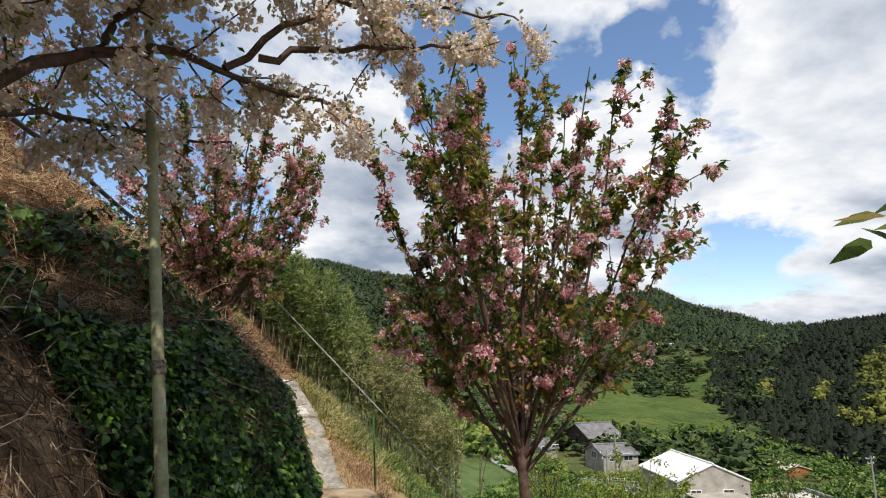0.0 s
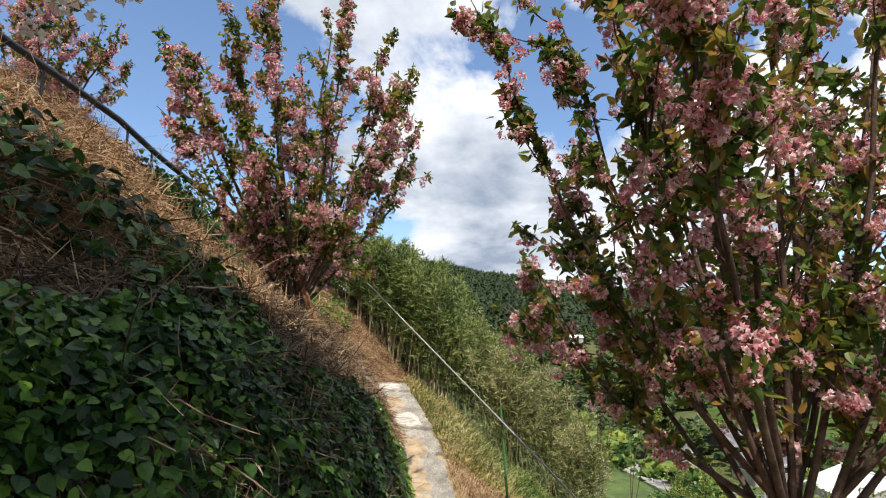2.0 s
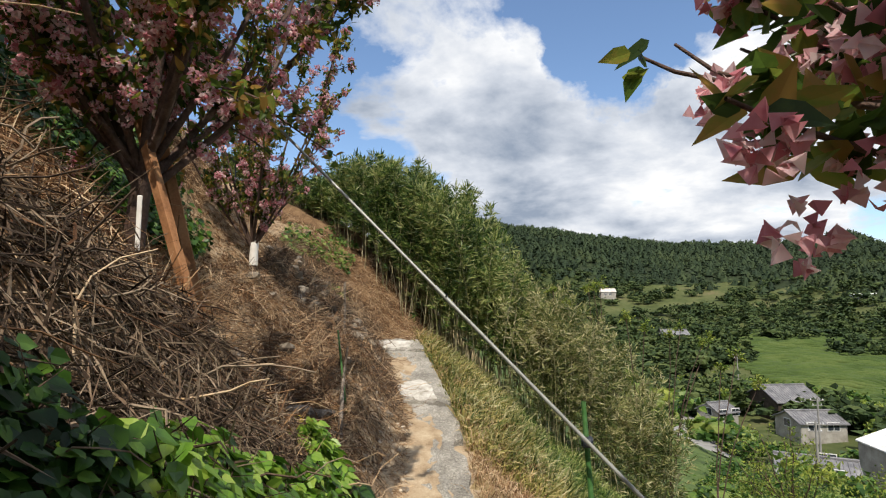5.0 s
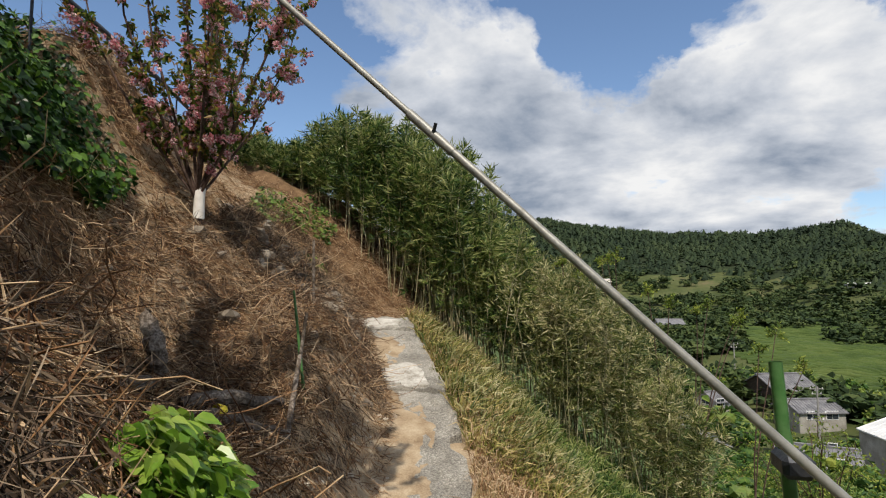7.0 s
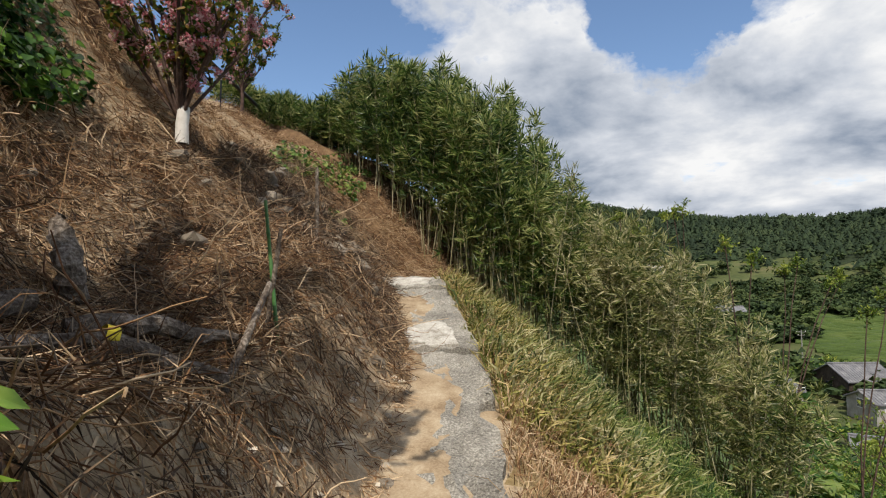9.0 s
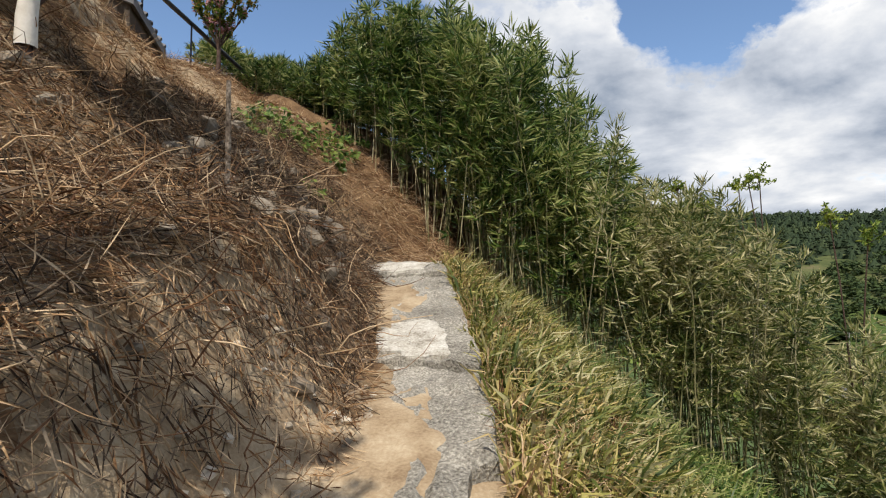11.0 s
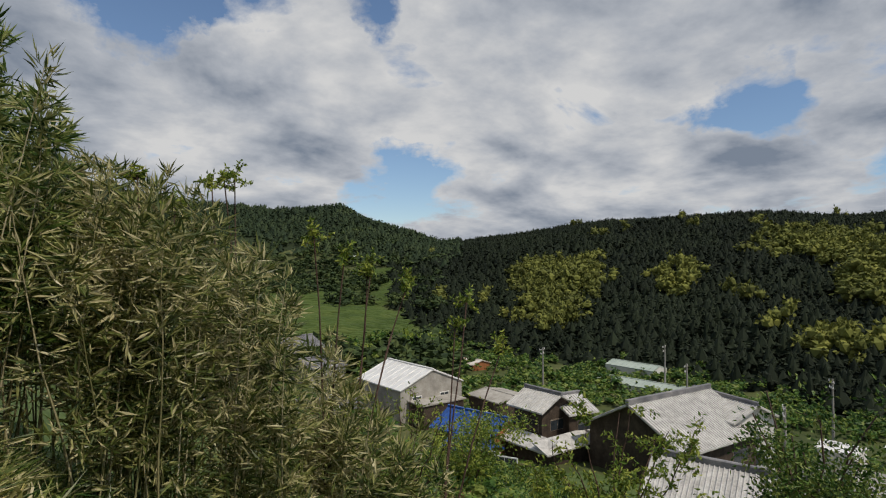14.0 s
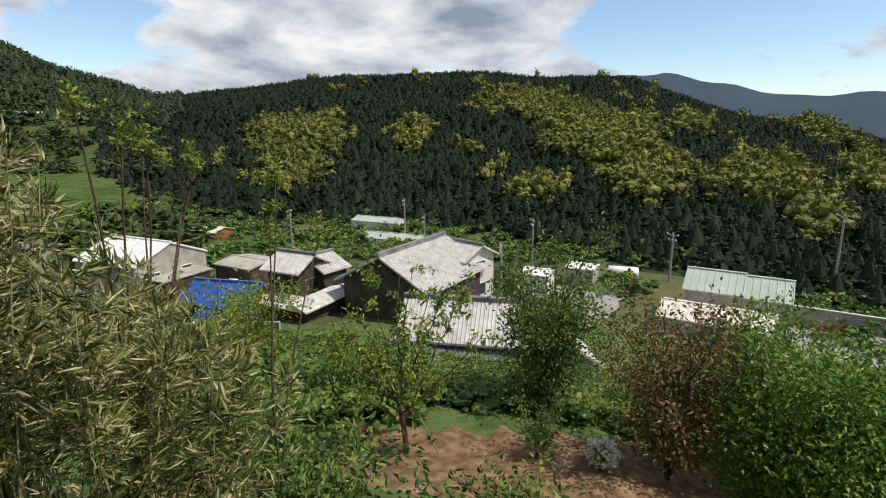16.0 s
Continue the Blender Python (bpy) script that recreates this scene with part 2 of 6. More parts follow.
    dark_tile=material("dark_roof_tile", [(0.09, 0.09, 0.10), (0.17, 0.17, 0.18), (0.28, 0.27, 0.27)], 0.8, 0.5, 0.2, 9),
    blue_tile=material("blue_roof_tile", [(0.012, 0.04, 0.16), (0.02, 0.075, 0.28), (0.04, 0.12, 0.40)], 1.5, 0.3, 0.1, 9),
    sheet=material("pale_sheet_metal", [(0.62, 0.62, 0.61), (0.80, 0.80, 0.79)], 0.6, 0.45, 0.05, 8, metal=0.1),
    rusty=material("rusty_sheet", [(0.30, 0.16, 0.09), (0.62, 0.58, 0.53), (0.78, 0.76, 0.72)], 0.9, 0.6, 0.1, 8),
    plaster=material("old_plaster", [(0.22, 0.205, 0.18), (0.34, 0.32, 0.285), (0.46, 0.44, 0.40)], 0.7, 0.85, 0.2, 10),
    whitewall=material("white_wall", [(0.50, 0.49, 0.46), (0.66, 0.65, 0.62)], 0.7, 0.8, 0.1, 10),
    darkwood=material("dark_board_wall", [(0.025, 0.018, 0.013), (0.055, 0.04, 0.03), (0.10, 0.075, 0.055)], 1.5, 0.8, 0.3, 20),
    redwood=material("orange_board_wall", [(0.22, 0.08, 0.03), (0.36, 0.15, 0.06)], 2, 0.8, 0.3, 20),
    greenroof=material("pale_green_roof", [(0.30, 0.36, 0.32), (0.42, 0.48, 0.43)], 0.5, 0.6, 0.05, 8),
    asphalt=material("grey_yard", [(0.20, 0.20, 0.19), (0.32, 0.31, 0.30)], 0.6, 0.9, 0.2, 15),
    glass=material("window_glass", [(0.02, 0.025, 0.03), (0.05, 0.06, 0.07)], 1, 0.08, 0.0, 5, spec=0.6),
    paint_white=material("white_paint", [(0.76, 0.76, 0.75), (0.83, 0.83, 0.82)], 2, 0.35, 0.0, 20),
    orange=material("orange_paint", [(0.70, 0.26, 0.02), (0.80, 0.34, 0.04)], 2, 0.4, 0.0, 20),
    rubber=material("black_rubber", [(0.015, 0.015, 0.015), (0.03, 0.03, 0.03)], 5, 0.7, 0.0, 30),
    tarp=material("blue_tarp", [(0.02, 0.12, 0.45), (0.05, 0.20, 0.60)], 2, 0.5, 0.3, 12),
    # blue haze of the distance is put into this base colour
    haze=material("hazy_far_mountain", [(0.022, 0.042, 0.065), (0.035, 0.06, 0.085)], 0.004, 0.95, 0.0, 0.05),
    pylon=material("concrete_pole", [(0.22, 0.21, 0.20), (0.34, 0.33, 0.31)], 2, 0.8, 0.1, 20),
    flower=material("white_flower", [(0.70, 0.70, 0.62), (0.84, 0.84, 0.80)], 3, 0.6, 0.0, 20, island=0.4, thin=0.3),
)

# ---- mesh helpers ----


def mesh_np(name, verts, faces, mats, index=None, smooth=False):
    """A mesh from an array of corners and an array of faces with equally many corners."""
    verts, faces = np.asarray(verts, np.float32).reshape(-1, 3), np.asarray(faces, np.int32)
    k = faces.shape[1]
    me = bpy.data.meshes.new(name)
    me.vertices.add(len(verts))
    me.vertices.foreach_set("co", verts.ravel())
    me.loops.add(faces.size)
    me.loops.foreach_set("vertex_index", faces.ravel())
    me.polygons.add(len(faces))
    me.polygons.foreach_set("loop_start", np.arange(0, faces.size, k, dtype=np.int32))
    for m in (mats if isinstance(mats, (list, tuple)) else [mats]):
        me.materials.append(m)
    if index is not None:
        me.polygons.foreach_set("material_index", np.asarray(index, np.int32))
    me.polygons.foreach_set("use_smooth", np.full(len(faces), smooth))
    me.update(calc_edges=True)
    return me


def part(name, data, parent=None, label="", kind=""):
    if isinstance(data, tuple):
        bm, mat = data
        me = bpy.data.meshes.new(name)
        bm.to_mesh(me)
        bm.free()
        me.materials.append(mat)
        data = me
    ob = new(name, data)
    if parent is not None:
        ob.parent = parent
    return tagged(ob, label, "", "", kind)


def thing(name, label, category, group="", m=None):
    ob = tagged(new(name), label, category, group)
    if m is not None:
        ob.matrix_basis = m
    return ob


def box_bm(size, at=(0, 0, 0), bevel=0.0, bm=None, rot=None):
    b = bmesh.new()
    bmesh.ops.create_cube(b, size=1)
    bmesh.ops.scale(b, vec=size, verts=b.verts)
    if bevel:
        bmesh.ops.bevel(b, geom=b.edges, offset=bevel, segments=1, affect="EDGES")
    if rot:
        bmesh.ops.rotate(b, cent=(0, 0, 0), matrix=Euler([radians(a) for a in rot]).to_matrix(), verts=b.verts)
    bmesh.ops.translate(b, vec=at, verts=b.verts)
    if bm is None:
        return b
    me = bpy.data.meshes.new("tmp")
    b.to_mesh(me)
    b.free()
    bm.from_mesh(me)
    bpy.data.meshes.remove(me)
    return bm


def tubes(lines, sides=6):
    """Corners and faces of tapered tubes; lines: list of (points, radii)."""
    vs, fs, base = [], [], 0
    ang = np.arange(sides) * 2 * np.pi / sides
    for pts, rad in lines:
        pts = np.asarray(pts, float)
        n = len(pts)
        d = np.gradient(pts, axis=0)
        d /= np.linalg.norm(d, axis=1)[:, None] + 1e-9
        ref = np.where(np.abs(d[:, 2:3]) > 0.9, np.array([[1.0, 0, 0]]), np.array([[0, 0, 1.0]]))
        a = np.cross(d, ref)
        a /= np.linalg.norm(a, axis=1)[:, None] + 1e-9
        b = np.cross(d, a)
        ring = pts[:, None] + np.asarray(rad, float)[:, None, None] * (a[:, None] * np.cos(ang)[None, :, None] + b[:, None] * np.sin(ang)[None, :, None])
        vs.append(ring.reshape(-1, 3))
        i = np.arange(n - 1)[:, None] * sides + np.arange(sides)[None]
        j = np.arange(n - 1)[:, None] * sides + (np.arange(sides)[None] + 1) % sides
        fs.append(np.stack([i, j, j + sides, i + sides], -1).reshape(-1, 4) + base)
        base += n * sides
    return np.concatenate(vs), np.concatenate(fs)


def unit(v):
    return v / (np.linalg.norm(v, axis=-1, keepdims=True) + 1e-9)


def cards(pos, along, length, width, rng, fold=0.25):
    """Folded leaf blades: at pos, pointing along; two triangles each."""
    n = len(pos)
    along = unit(along)
    side = unit(np.cross(along, unit(rng.normal(size=(n, 3)))))
    nor = np.cross(side, along)
    length = np.broadcast_to(length, n)[:, None]
    width = np.broadcast_to(width, n)[:, None]
    mid = pos + along * length * 0.45 + nor * width * fold
    tip = pos + along * length - nor * width * fold * 0.6
    v = np.stack([pos, mid + side * width / 2, tip, mid - side * width / 2], 1).reshape(-1, 3)
    o = np.arange(n)[:, None] * 4
    f = np.concatenate([o + [0, 1, 2], o + [0, 2, 3]], 1).reshape(-1, 3)
    return v, f


def leaf6(pos, along, face, length, width):
    """Heart-shaped leaves, four triangles each, with a fold along the rib."""
    n = len(pos)
    along = unit(along)
    side = unit(np.cross(along, face))
    nor = np.cross(side, along)
    L, W = np.broadcast_to(length, n)[:, None], np.broadcast_to(width, n)[:, None]
    pts = [pos, pos + along * L * 0.12 + side * W * 0.42 + nor * W * 0.07, pos + along * L * 0.45 + side * W * 0.46 + nor * W * 0.08, pos + along * L, pos + along * L * 0.45 - side * W * 0.46 + nor * W * 0.08, pos + along * L * 0.12 - side * W * 0.42 + nor * W * 0.07]
    v = np.stack(pts, 1).reshape(-1, 3)
    o = np.arange(n)[:, None] * 6
    f = np.concatenate([o + [0, 1, 2], o + [0, 2, 3], o + [0, 3, 4], o + [0, 4, 5]], 1).reshape(-1, 3)
    return v, f


def joined(*pieces):
    vs, fs, base = [], [], 0
    for v, f in pieces:
        vs.append(v)
        fs.append(f + base)
        base += len(v)
    return np.concatenate(vs), np.concatenate(fs)


def wobble(x, y, seed=0, scale=1.0):
    """A smooth uneven field between about -1 and 1."""
    r = np.random.RandomState(seed)
    out = 0
    for k in range(7):
        a, b, c = r.uniform(-1, 1, 3)
        out = out + np.sin((x * a + y * b) * scale * (1 + k * 0.6) * 2 + c * 9) / (1 + k * 0.5)
    return out / 2.6

# ---- ground ----
PY = [-40, 0, 3.6, 5.7, 8.2, 9.9, 11.6, 13.0, 13.8, 15.1, 16.35, 17.2, 18.6, 20.5, 24, 60, 400]
EX = [2.0, 0.45, -0.1, -0.5, -0.98, -1.32, -1.85, -2.37, -2.66, -3.06, -3.64, -4.07, -4.85, -5.6, -6.4, -17, -120]
ZY = [-40, 0, 3, 6, 8.2, 9.6, 11, 12.3, 13.2, 14.9, 16.5, 18.45, 20.5, 40]
ZZ = [1.0, 0.0, -0.1, -0.2, -0.4, -0.92, -1.15, -1.2, -1.05, -0.64, -0.22, 0.40, 0.7, 1.0]
BANK_A = ([0, 0.25, 0.5, 1.0, 1.8, 3.0, 3.8, 4.6, 5.6, 9, 40, 200], [0, 0.5, 1.15, 1.75, 2.4, 3.3, 3.9, 4.75, 5.15, 6.0, 20, 70])
BANK_B = ([0, 0.25, 0.5, 0.8, 1.2, 2.0, 2.7, 3.4, 4.3, 5.0, 6, 10, 40, 200], [0.0, 0.12, 0.6, 1.22, 1.45, 1.85, 2.45, 3.45, 4.95, 5.35, 5.6, 7.0, 20, 70])
BANK_C = ([0, 0.5, 1.2, 2.0, 2.7, 4, 5, 8, 40, 200], [0.0, 0.25, 1.05, 1.8, 2.35, 3.05, 3.7, 4.8, 16, 60])
SLOPE = ([0, 0.15, 1, 3, 6, 10, 13.5, 17, 24, 34, 46, 60, 400], [0, -0.12, -0.7, -2.3, -4.4, -6.6, -8.0, -8.5, -11.5, -15, -18, -19.5, -20])
YAW = [-180, -120, -97, -92, -86, -77, -69, -61, -49, -40, -32, -25, -22, -16, -8, -1, 5, 12, 25, 60]
FOOT = [80, 76, 74, 74, 78, 84, 93, 103, 118, 126, 150, 240, 280, 300, 300, 300, 300, 260, 250, 200]
CREST = [260, 260, 280, 300, 300, 310, 320, 330, 340, 350, 400, 480, 540, 600, 620, 620, 560, 500, 450, 400]
RISE = [-1, -1.4, -1.2, 0.5, 1.5, 4.2, 4.4, 5.3, 5.1, 3.9, 3.0, 4.9, 6.2, 5.6, 5.8, 7.1, 8.0, 9.6, 11, 12]
MID = (-2.0, 13.0)


def smooth(a, b, x):
    t = np.clip((x - a) / (b - a), 0, 1)
    return t * t * (3 - 2 * t)


def edge_x(y):
    return np.interp(y, PY, EX)


def path_z(y):
    return np.interp(y, ZY, ZZ)


def bank_off(y):
    return 0.8 * (1 - smooth(3.6, 5.6, y))


def ground_z(x, y):
    x, y = np.asarray(x, float), np.asarray(y, float)
    s = edge_x(y) - x
    zp = path_z(y)
    u = s - 0.85 - bank_off(y) + np.clip(y - 18.8, 0, 4) * 0.55
    k = smooth(9.9, 11.2, y)
    bank = np.interp(u, *BANK_A) * (1 - k) + np.interp(u, *BANK_B) * k
    k = smooth(15.0, 18.5, y)
    bank = bank * (1 - k) + np.interp(u, *BANK_C) * k
    down = np.interp(-s, *SLOPE)
    bank = bank * (1 + 0.10 * wobble(x, y, 3, 0.9) * smooth(0.2, 1.5, u))
    z = zp + np.where(u > 0, bank, 0) + np.where(s < 0, down, 0)
    z = z + 0.07 * wobble(x, y, 5, 2.2) * smooth(0.1, 0.7, np.abs(s - 0.42) - 0.42)
    z = z + 0.25 * wobble(x, y, 6, 0.35) * smooth(2, 8, -s)
    z = z - 0.45 * np.exp(-((x + 4.6) / 0.8) ** 2 - ((y - 11.6) / 1.2) ** 2)
    r = np.hypot(x - MID[0], y - MID[1])
    yaw = np.degrees(np.arctan2(-(x - MID[0]), y - MID[1]))
    foot, crest, rise = np.interp(yaw, YAW, FOOT), np.interp(yaw, YAW, CREST), np.interp(yaw, YAW, RISE)
    top = 0.8 + crest * np.tan(np.radians(rise)) - 5
    t = np.clip((r - foot) / (crest - foot), 0, 1)
    floor = -19.5 + 9 * smooth(100, 300, r) * smooth(-34, -22, yaw)
    far = floor + (top - floor) * (0.62 * t + 0.38 * smooth(0, 1, t))
    far = np.where(r > crest, top - (top + 40) * smooth(crest, crest * 2.6, r), far)
    far = far + 4 * t * wobble(x, y, 8, 0.02) + 1.0 * wobble(x, y, 9, 0.05) * smooth(60, 120, r)
    w = smooth(44, 78, r) * smooth(28, 12, yaw)
    hill = np.minimum(z, 55 - 0.02 * r)
    return hill * (1 - w) + far * w


def spaced(a, b, step, far):
    mid = list(np.arange(a, b, step))
    lo, hi, g = [], [], step
    x = a
    while x > -far:
        g *= 1.09
        x -= g
        lo.append(x)
    x, g = mid[-1], step
    while x < far:
        g *= 1.09
        x += g
        hi.append(x)
    return np.array(lo[::-1] + mid + hi)


def make_ground():
    xs, ys = spaced(-9.0, 3.0, 0.14, 3800), spaced(1.0, 23.0, 0.15, 3800)
    X, Y = np.meshgrid(xs, ys)
    Z = ground_z(X, Y)
    s = edge_x(Y) - X
    slab = (s > -0.10) & (s < 0.75) & (Y > 8.8) & (Y < 18.9)
    Z = Z - 0.10 * slab
    V = np.stack([X, Y, Z], -1).reshape(-1, 3)
    nx, ny = len(xs), len(ys)
    i = (np.arange(ny - 1)[:, None] * nx + np.arange(nx - 1)[None]).ravel()
    F = np.stack([i, i + 1, i + nx + 1, i + nx], -1)
    c = V[F].mean(1)
    cx, cy = c[:, 0], c[:, 1]
    s = edge_x(cy) - cx
    r = np.hypot(cx - MID[0], cy - MID[1])
    yaw = np.degrees(np.arctan2(-(cx - MID[0]), cy - MID[1]))
    foot = np.interp(yaw, YAW, FOOT)
    idx = np.where((s > 0.75) | (cy > 18.9), 0, np.where(s > -0.05, 1, np.where(s > -2.6, 2, 3)))
    idx = np.where((cy > 18.9) & (s < -0.5), np.where(s > -2.6, 2, 3), idx)
    idx = np.where((cy > 11.0) & (cy < 15.6) & (s > 0.7) & (s < 1.55 + 0.25 * wobble(cx, cy, 33, 2.0)), 1, idx)
    idx = np.where((cy > 12.5) & (cy < 21) & (s > 2.9) & (s < 6.5) & (wobble(cx, cy, 34, 1.2) > -0.1), 1, idx)
    soil = (np.abs((cx - 8.9) * 0.857 + (cy - 19.4) * 0.515) < 2.3) & (np.abs((cx - 8.9) * -0.515 + (cy - 19.4) * 0.857) < 5.2)
    idx = np.where(soil & (s < -8), 0, idx)
    idx = np.where((s < 0) & (r > 52), 4, idx)
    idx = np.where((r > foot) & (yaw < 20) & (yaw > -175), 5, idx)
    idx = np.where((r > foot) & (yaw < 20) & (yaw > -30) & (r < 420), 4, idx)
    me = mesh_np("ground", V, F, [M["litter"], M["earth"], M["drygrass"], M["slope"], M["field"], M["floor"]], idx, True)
    tagged(new("ground", me), "hillside and valley floor of soil, grass and forest", "ground", kind="structure")


make_ground()


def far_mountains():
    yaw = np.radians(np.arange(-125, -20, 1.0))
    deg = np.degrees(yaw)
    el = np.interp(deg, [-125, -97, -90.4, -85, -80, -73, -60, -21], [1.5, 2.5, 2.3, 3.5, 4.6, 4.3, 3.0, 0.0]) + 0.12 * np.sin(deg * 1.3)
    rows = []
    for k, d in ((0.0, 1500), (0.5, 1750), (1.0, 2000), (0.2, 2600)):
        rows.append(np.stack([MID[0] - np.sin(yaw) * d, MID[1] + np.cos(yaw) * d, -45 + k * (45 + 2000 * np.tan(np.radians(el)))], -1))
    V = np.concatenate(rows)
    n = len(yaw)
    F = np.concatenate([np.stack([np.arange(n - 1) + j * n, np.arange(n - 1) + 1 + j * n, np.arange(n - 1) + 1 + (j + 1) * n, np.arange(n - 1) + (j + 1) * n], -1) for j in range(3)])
    tagged(new("backdrop_mountains", mesh_np("backdrop_mountains", V, F, M["haze"], smooth=True)), "distant mountain range beyond the valley, coloured with blue haze", "mountain", kind="structure")


far_mountains()


# ---- concrete footpath ----
def slab_mesh(y0, y1, raise_, notch=None, left=0.8):
    ys = np.arange(y0, y1 + 0.01, 0.12)
    rng = np.random.RandomState(int(y0 * 10))
    vs, fs = [], []
    cols = 9
    for i, y in enumerate(ys):
        ex = edge_x(y) + 0.012 * np.sin(y * 9) + 0.01 * rng.normal()
        lx = edge_x(y) - left + 0.05 * np.sin(y * 3.1) + 0.03 * rng.normal()
        if notch and notch[0] < y < notch[1]:
            ex -= 0.16
        z = path_z(y) + raise_
        for c in range(cols):
            f = c / (cols - 1)
            vs.append((lx + (ex - lx) * f, y, z + 0.014 * rng.normal() - (0.012 if c in (0, cols - 1) else 0)))
        for c in range(cols - 1, -1, -1):
            f = c / (cols - 1)
            vs.append((lx + (ex - lx) * f + (0.02 * rng.normal() if c == cols - 1 else 0), y, z - 0.30 + 0.02 * rng.normal()))
    k = 2 * cols
    for i in range(len(ys) - 1):
        for c in range(k):
            a, b = i * k + c, i * k + (c + 1) % k
            fs.append((a, b, b + k, a + k))
    for i in (0, len(ys) - 1):
        for c in range(cols - 1):
            fs.append((i * k + c, i * k + c + 1, i * k + k - 2 - c, i * k + k - 1 - c))
    return np.array(vs), np.array(fs)


def dirt_mesh(y0, y1, f0, f1, raise_, seed):
    """Trodden earth lying over part of the slab, thinning out at its ragged rim."""
    rng = np.random.RandomState(seed)
    ys = np.arange(y0, y1, 0.10)
    cols = 10
    V = []
    for i, y in enumerate(ys):
        e = min(i, len(ys) - 1 - i) / 4.0
        lo = f0 + 0.05 * np.sin(y * 4.3 + seed) + 0.025 * rng.normal()
        hi = f1 + 0.05 * np.sin(y * 2.7) + 0.02 * rng.normal()
        for c in range(cols):
            f = c / (cols - 1)
            t = min(1.0, f * 4, e)
            V.append((edge_x(y) - lo - (hi - lo) * f, y, path_z(y) + raise_ - 0.012 + 0.032 * t + 0.05 * max(0, f - 0.6) + 0.006 * rng.normal()))
    i = (np.arange(len(ys) - 1)[:, None] * cols + np.arange(cols - 1)[None]).ravel()
    return mesh_np("earth", np.array(V), np.stack([i, i + cols, i + cols + 1, i + 1], -1), M["earth"], smooth=True)


def patch_mesh(y0, y1, f0, f1, raise_, seed, mat):
    """A thin irregular skin of pale mortar lying on a step."""
    rng = np.random.RandomState(seed)
    n = 40
    a = np.arange(n) * 2 * np.pi / n
    rr = 1 + 0.10 * np.sin(3 * a + seed) + 0.06 * np.sin(7 * a) + 0.05 * rng.normal(size=n)
    cx, cy = (f0 + f1) / 2, (y0 + y1) / 2
    f = cx + np.sign(np.cos(a)) * np.abs(np.cos(a)) ** 0.7 * (f1 - f0) / 2 * rr
    y = cy + np.sign(np.sin(a)) * np.abs(np.sin(a)) ** 0.7 * (y1 - y0) / 2 * rr
    x = edge_x(y) - f
    z = path_z(y) + raise_
    V = np.concatenate([np.stack([x, y, z + 0.016], -1), np.stack([x, y, z - 0.03], -1), [[edge_x(cy) - cx, cy, path_z(cy) + raise_ + 0.024]]])
    i = np.arange(n)
    j = (i + 1) % n
    F = np.concatenate([np.stack([i, j, np.full(n, 2 * n)], -1), np.stack([i + n, j + n, j], -1), np.stack([i + n, j, i], -1)])
    return mesh_np("mortar", V, F, mat)


def make_path():
    p = tagged(new("pavement"), "narrow worn concrete footpath with low steps", "footpath", kind="structure")
    for k, (y0, y1, up, left, notch) in enumerate(((8.9, 16.05, 0.0, 0.66, (14.55, 14.95)), (16.0, 18.15, 0.05, 0.85, None), (18.1, 18.9, 0.10, 0.9, None))):
        v, f = slab_mesh(y0, y1, up, notch, left)
        part("slab", mesh_np("slab", v, f, M["concrete"]), p)
    part("trodden_earth", dirt_mesh(9.0, 15.75, 0.34, 1.05, 0.0, 3), p, "sandy trodden earth")
    part("trodden_earth", dirt_mesh(16.6, 18.05, 0.36, 1.0, 0.05, 4), p, "sandy trodden earth")
    part("mortar_patch", patch_mesh(16.02, 16.75, 0.2, 0.85, 0.05, 2, M["mortar"]), p, "pale mortar patch")
    part("mortar_patch", patch_mesh(18.12, 18.6, 0.25, 1.15, 0.10, 5, M["mortar"]), p, "pale mortar patch")


make_path()

# ---- trees ----


def limb(rng, start, way, length, r0, r1, n=6, up=0.0, jig=0.12):
    pts, p, d = [np.array(start, float)], np.array(start, float), unit(np.array(way, float))
    for k in range(n):
        d = unit(d + rng.normal(size=3) * jig + np.array([0, 0, up]))
        p = p + d * length / n
        pts.append(p)
    return np.array(pts), np.linspace(r0, r1, n + 1)


def blossom_balls(centres, size, petals, rng):
    n = len(centres)
    d = unit(rng.normal(size=(n * petals, 3)))
    c = np.repeat(centres, petals, 0)
    sz = np.repeat(size * rng.uniform(0.7, 1.25, n), petals)
    along = unit(d * 0.8 + rng.normal(size=d.shape) * 0.6)
    return cards(c + d * sz[:, None] * 0.7 - along * sz[:, None] * 0.25, along, sz * 0.56, sz * 0.5, rng, 0.4)


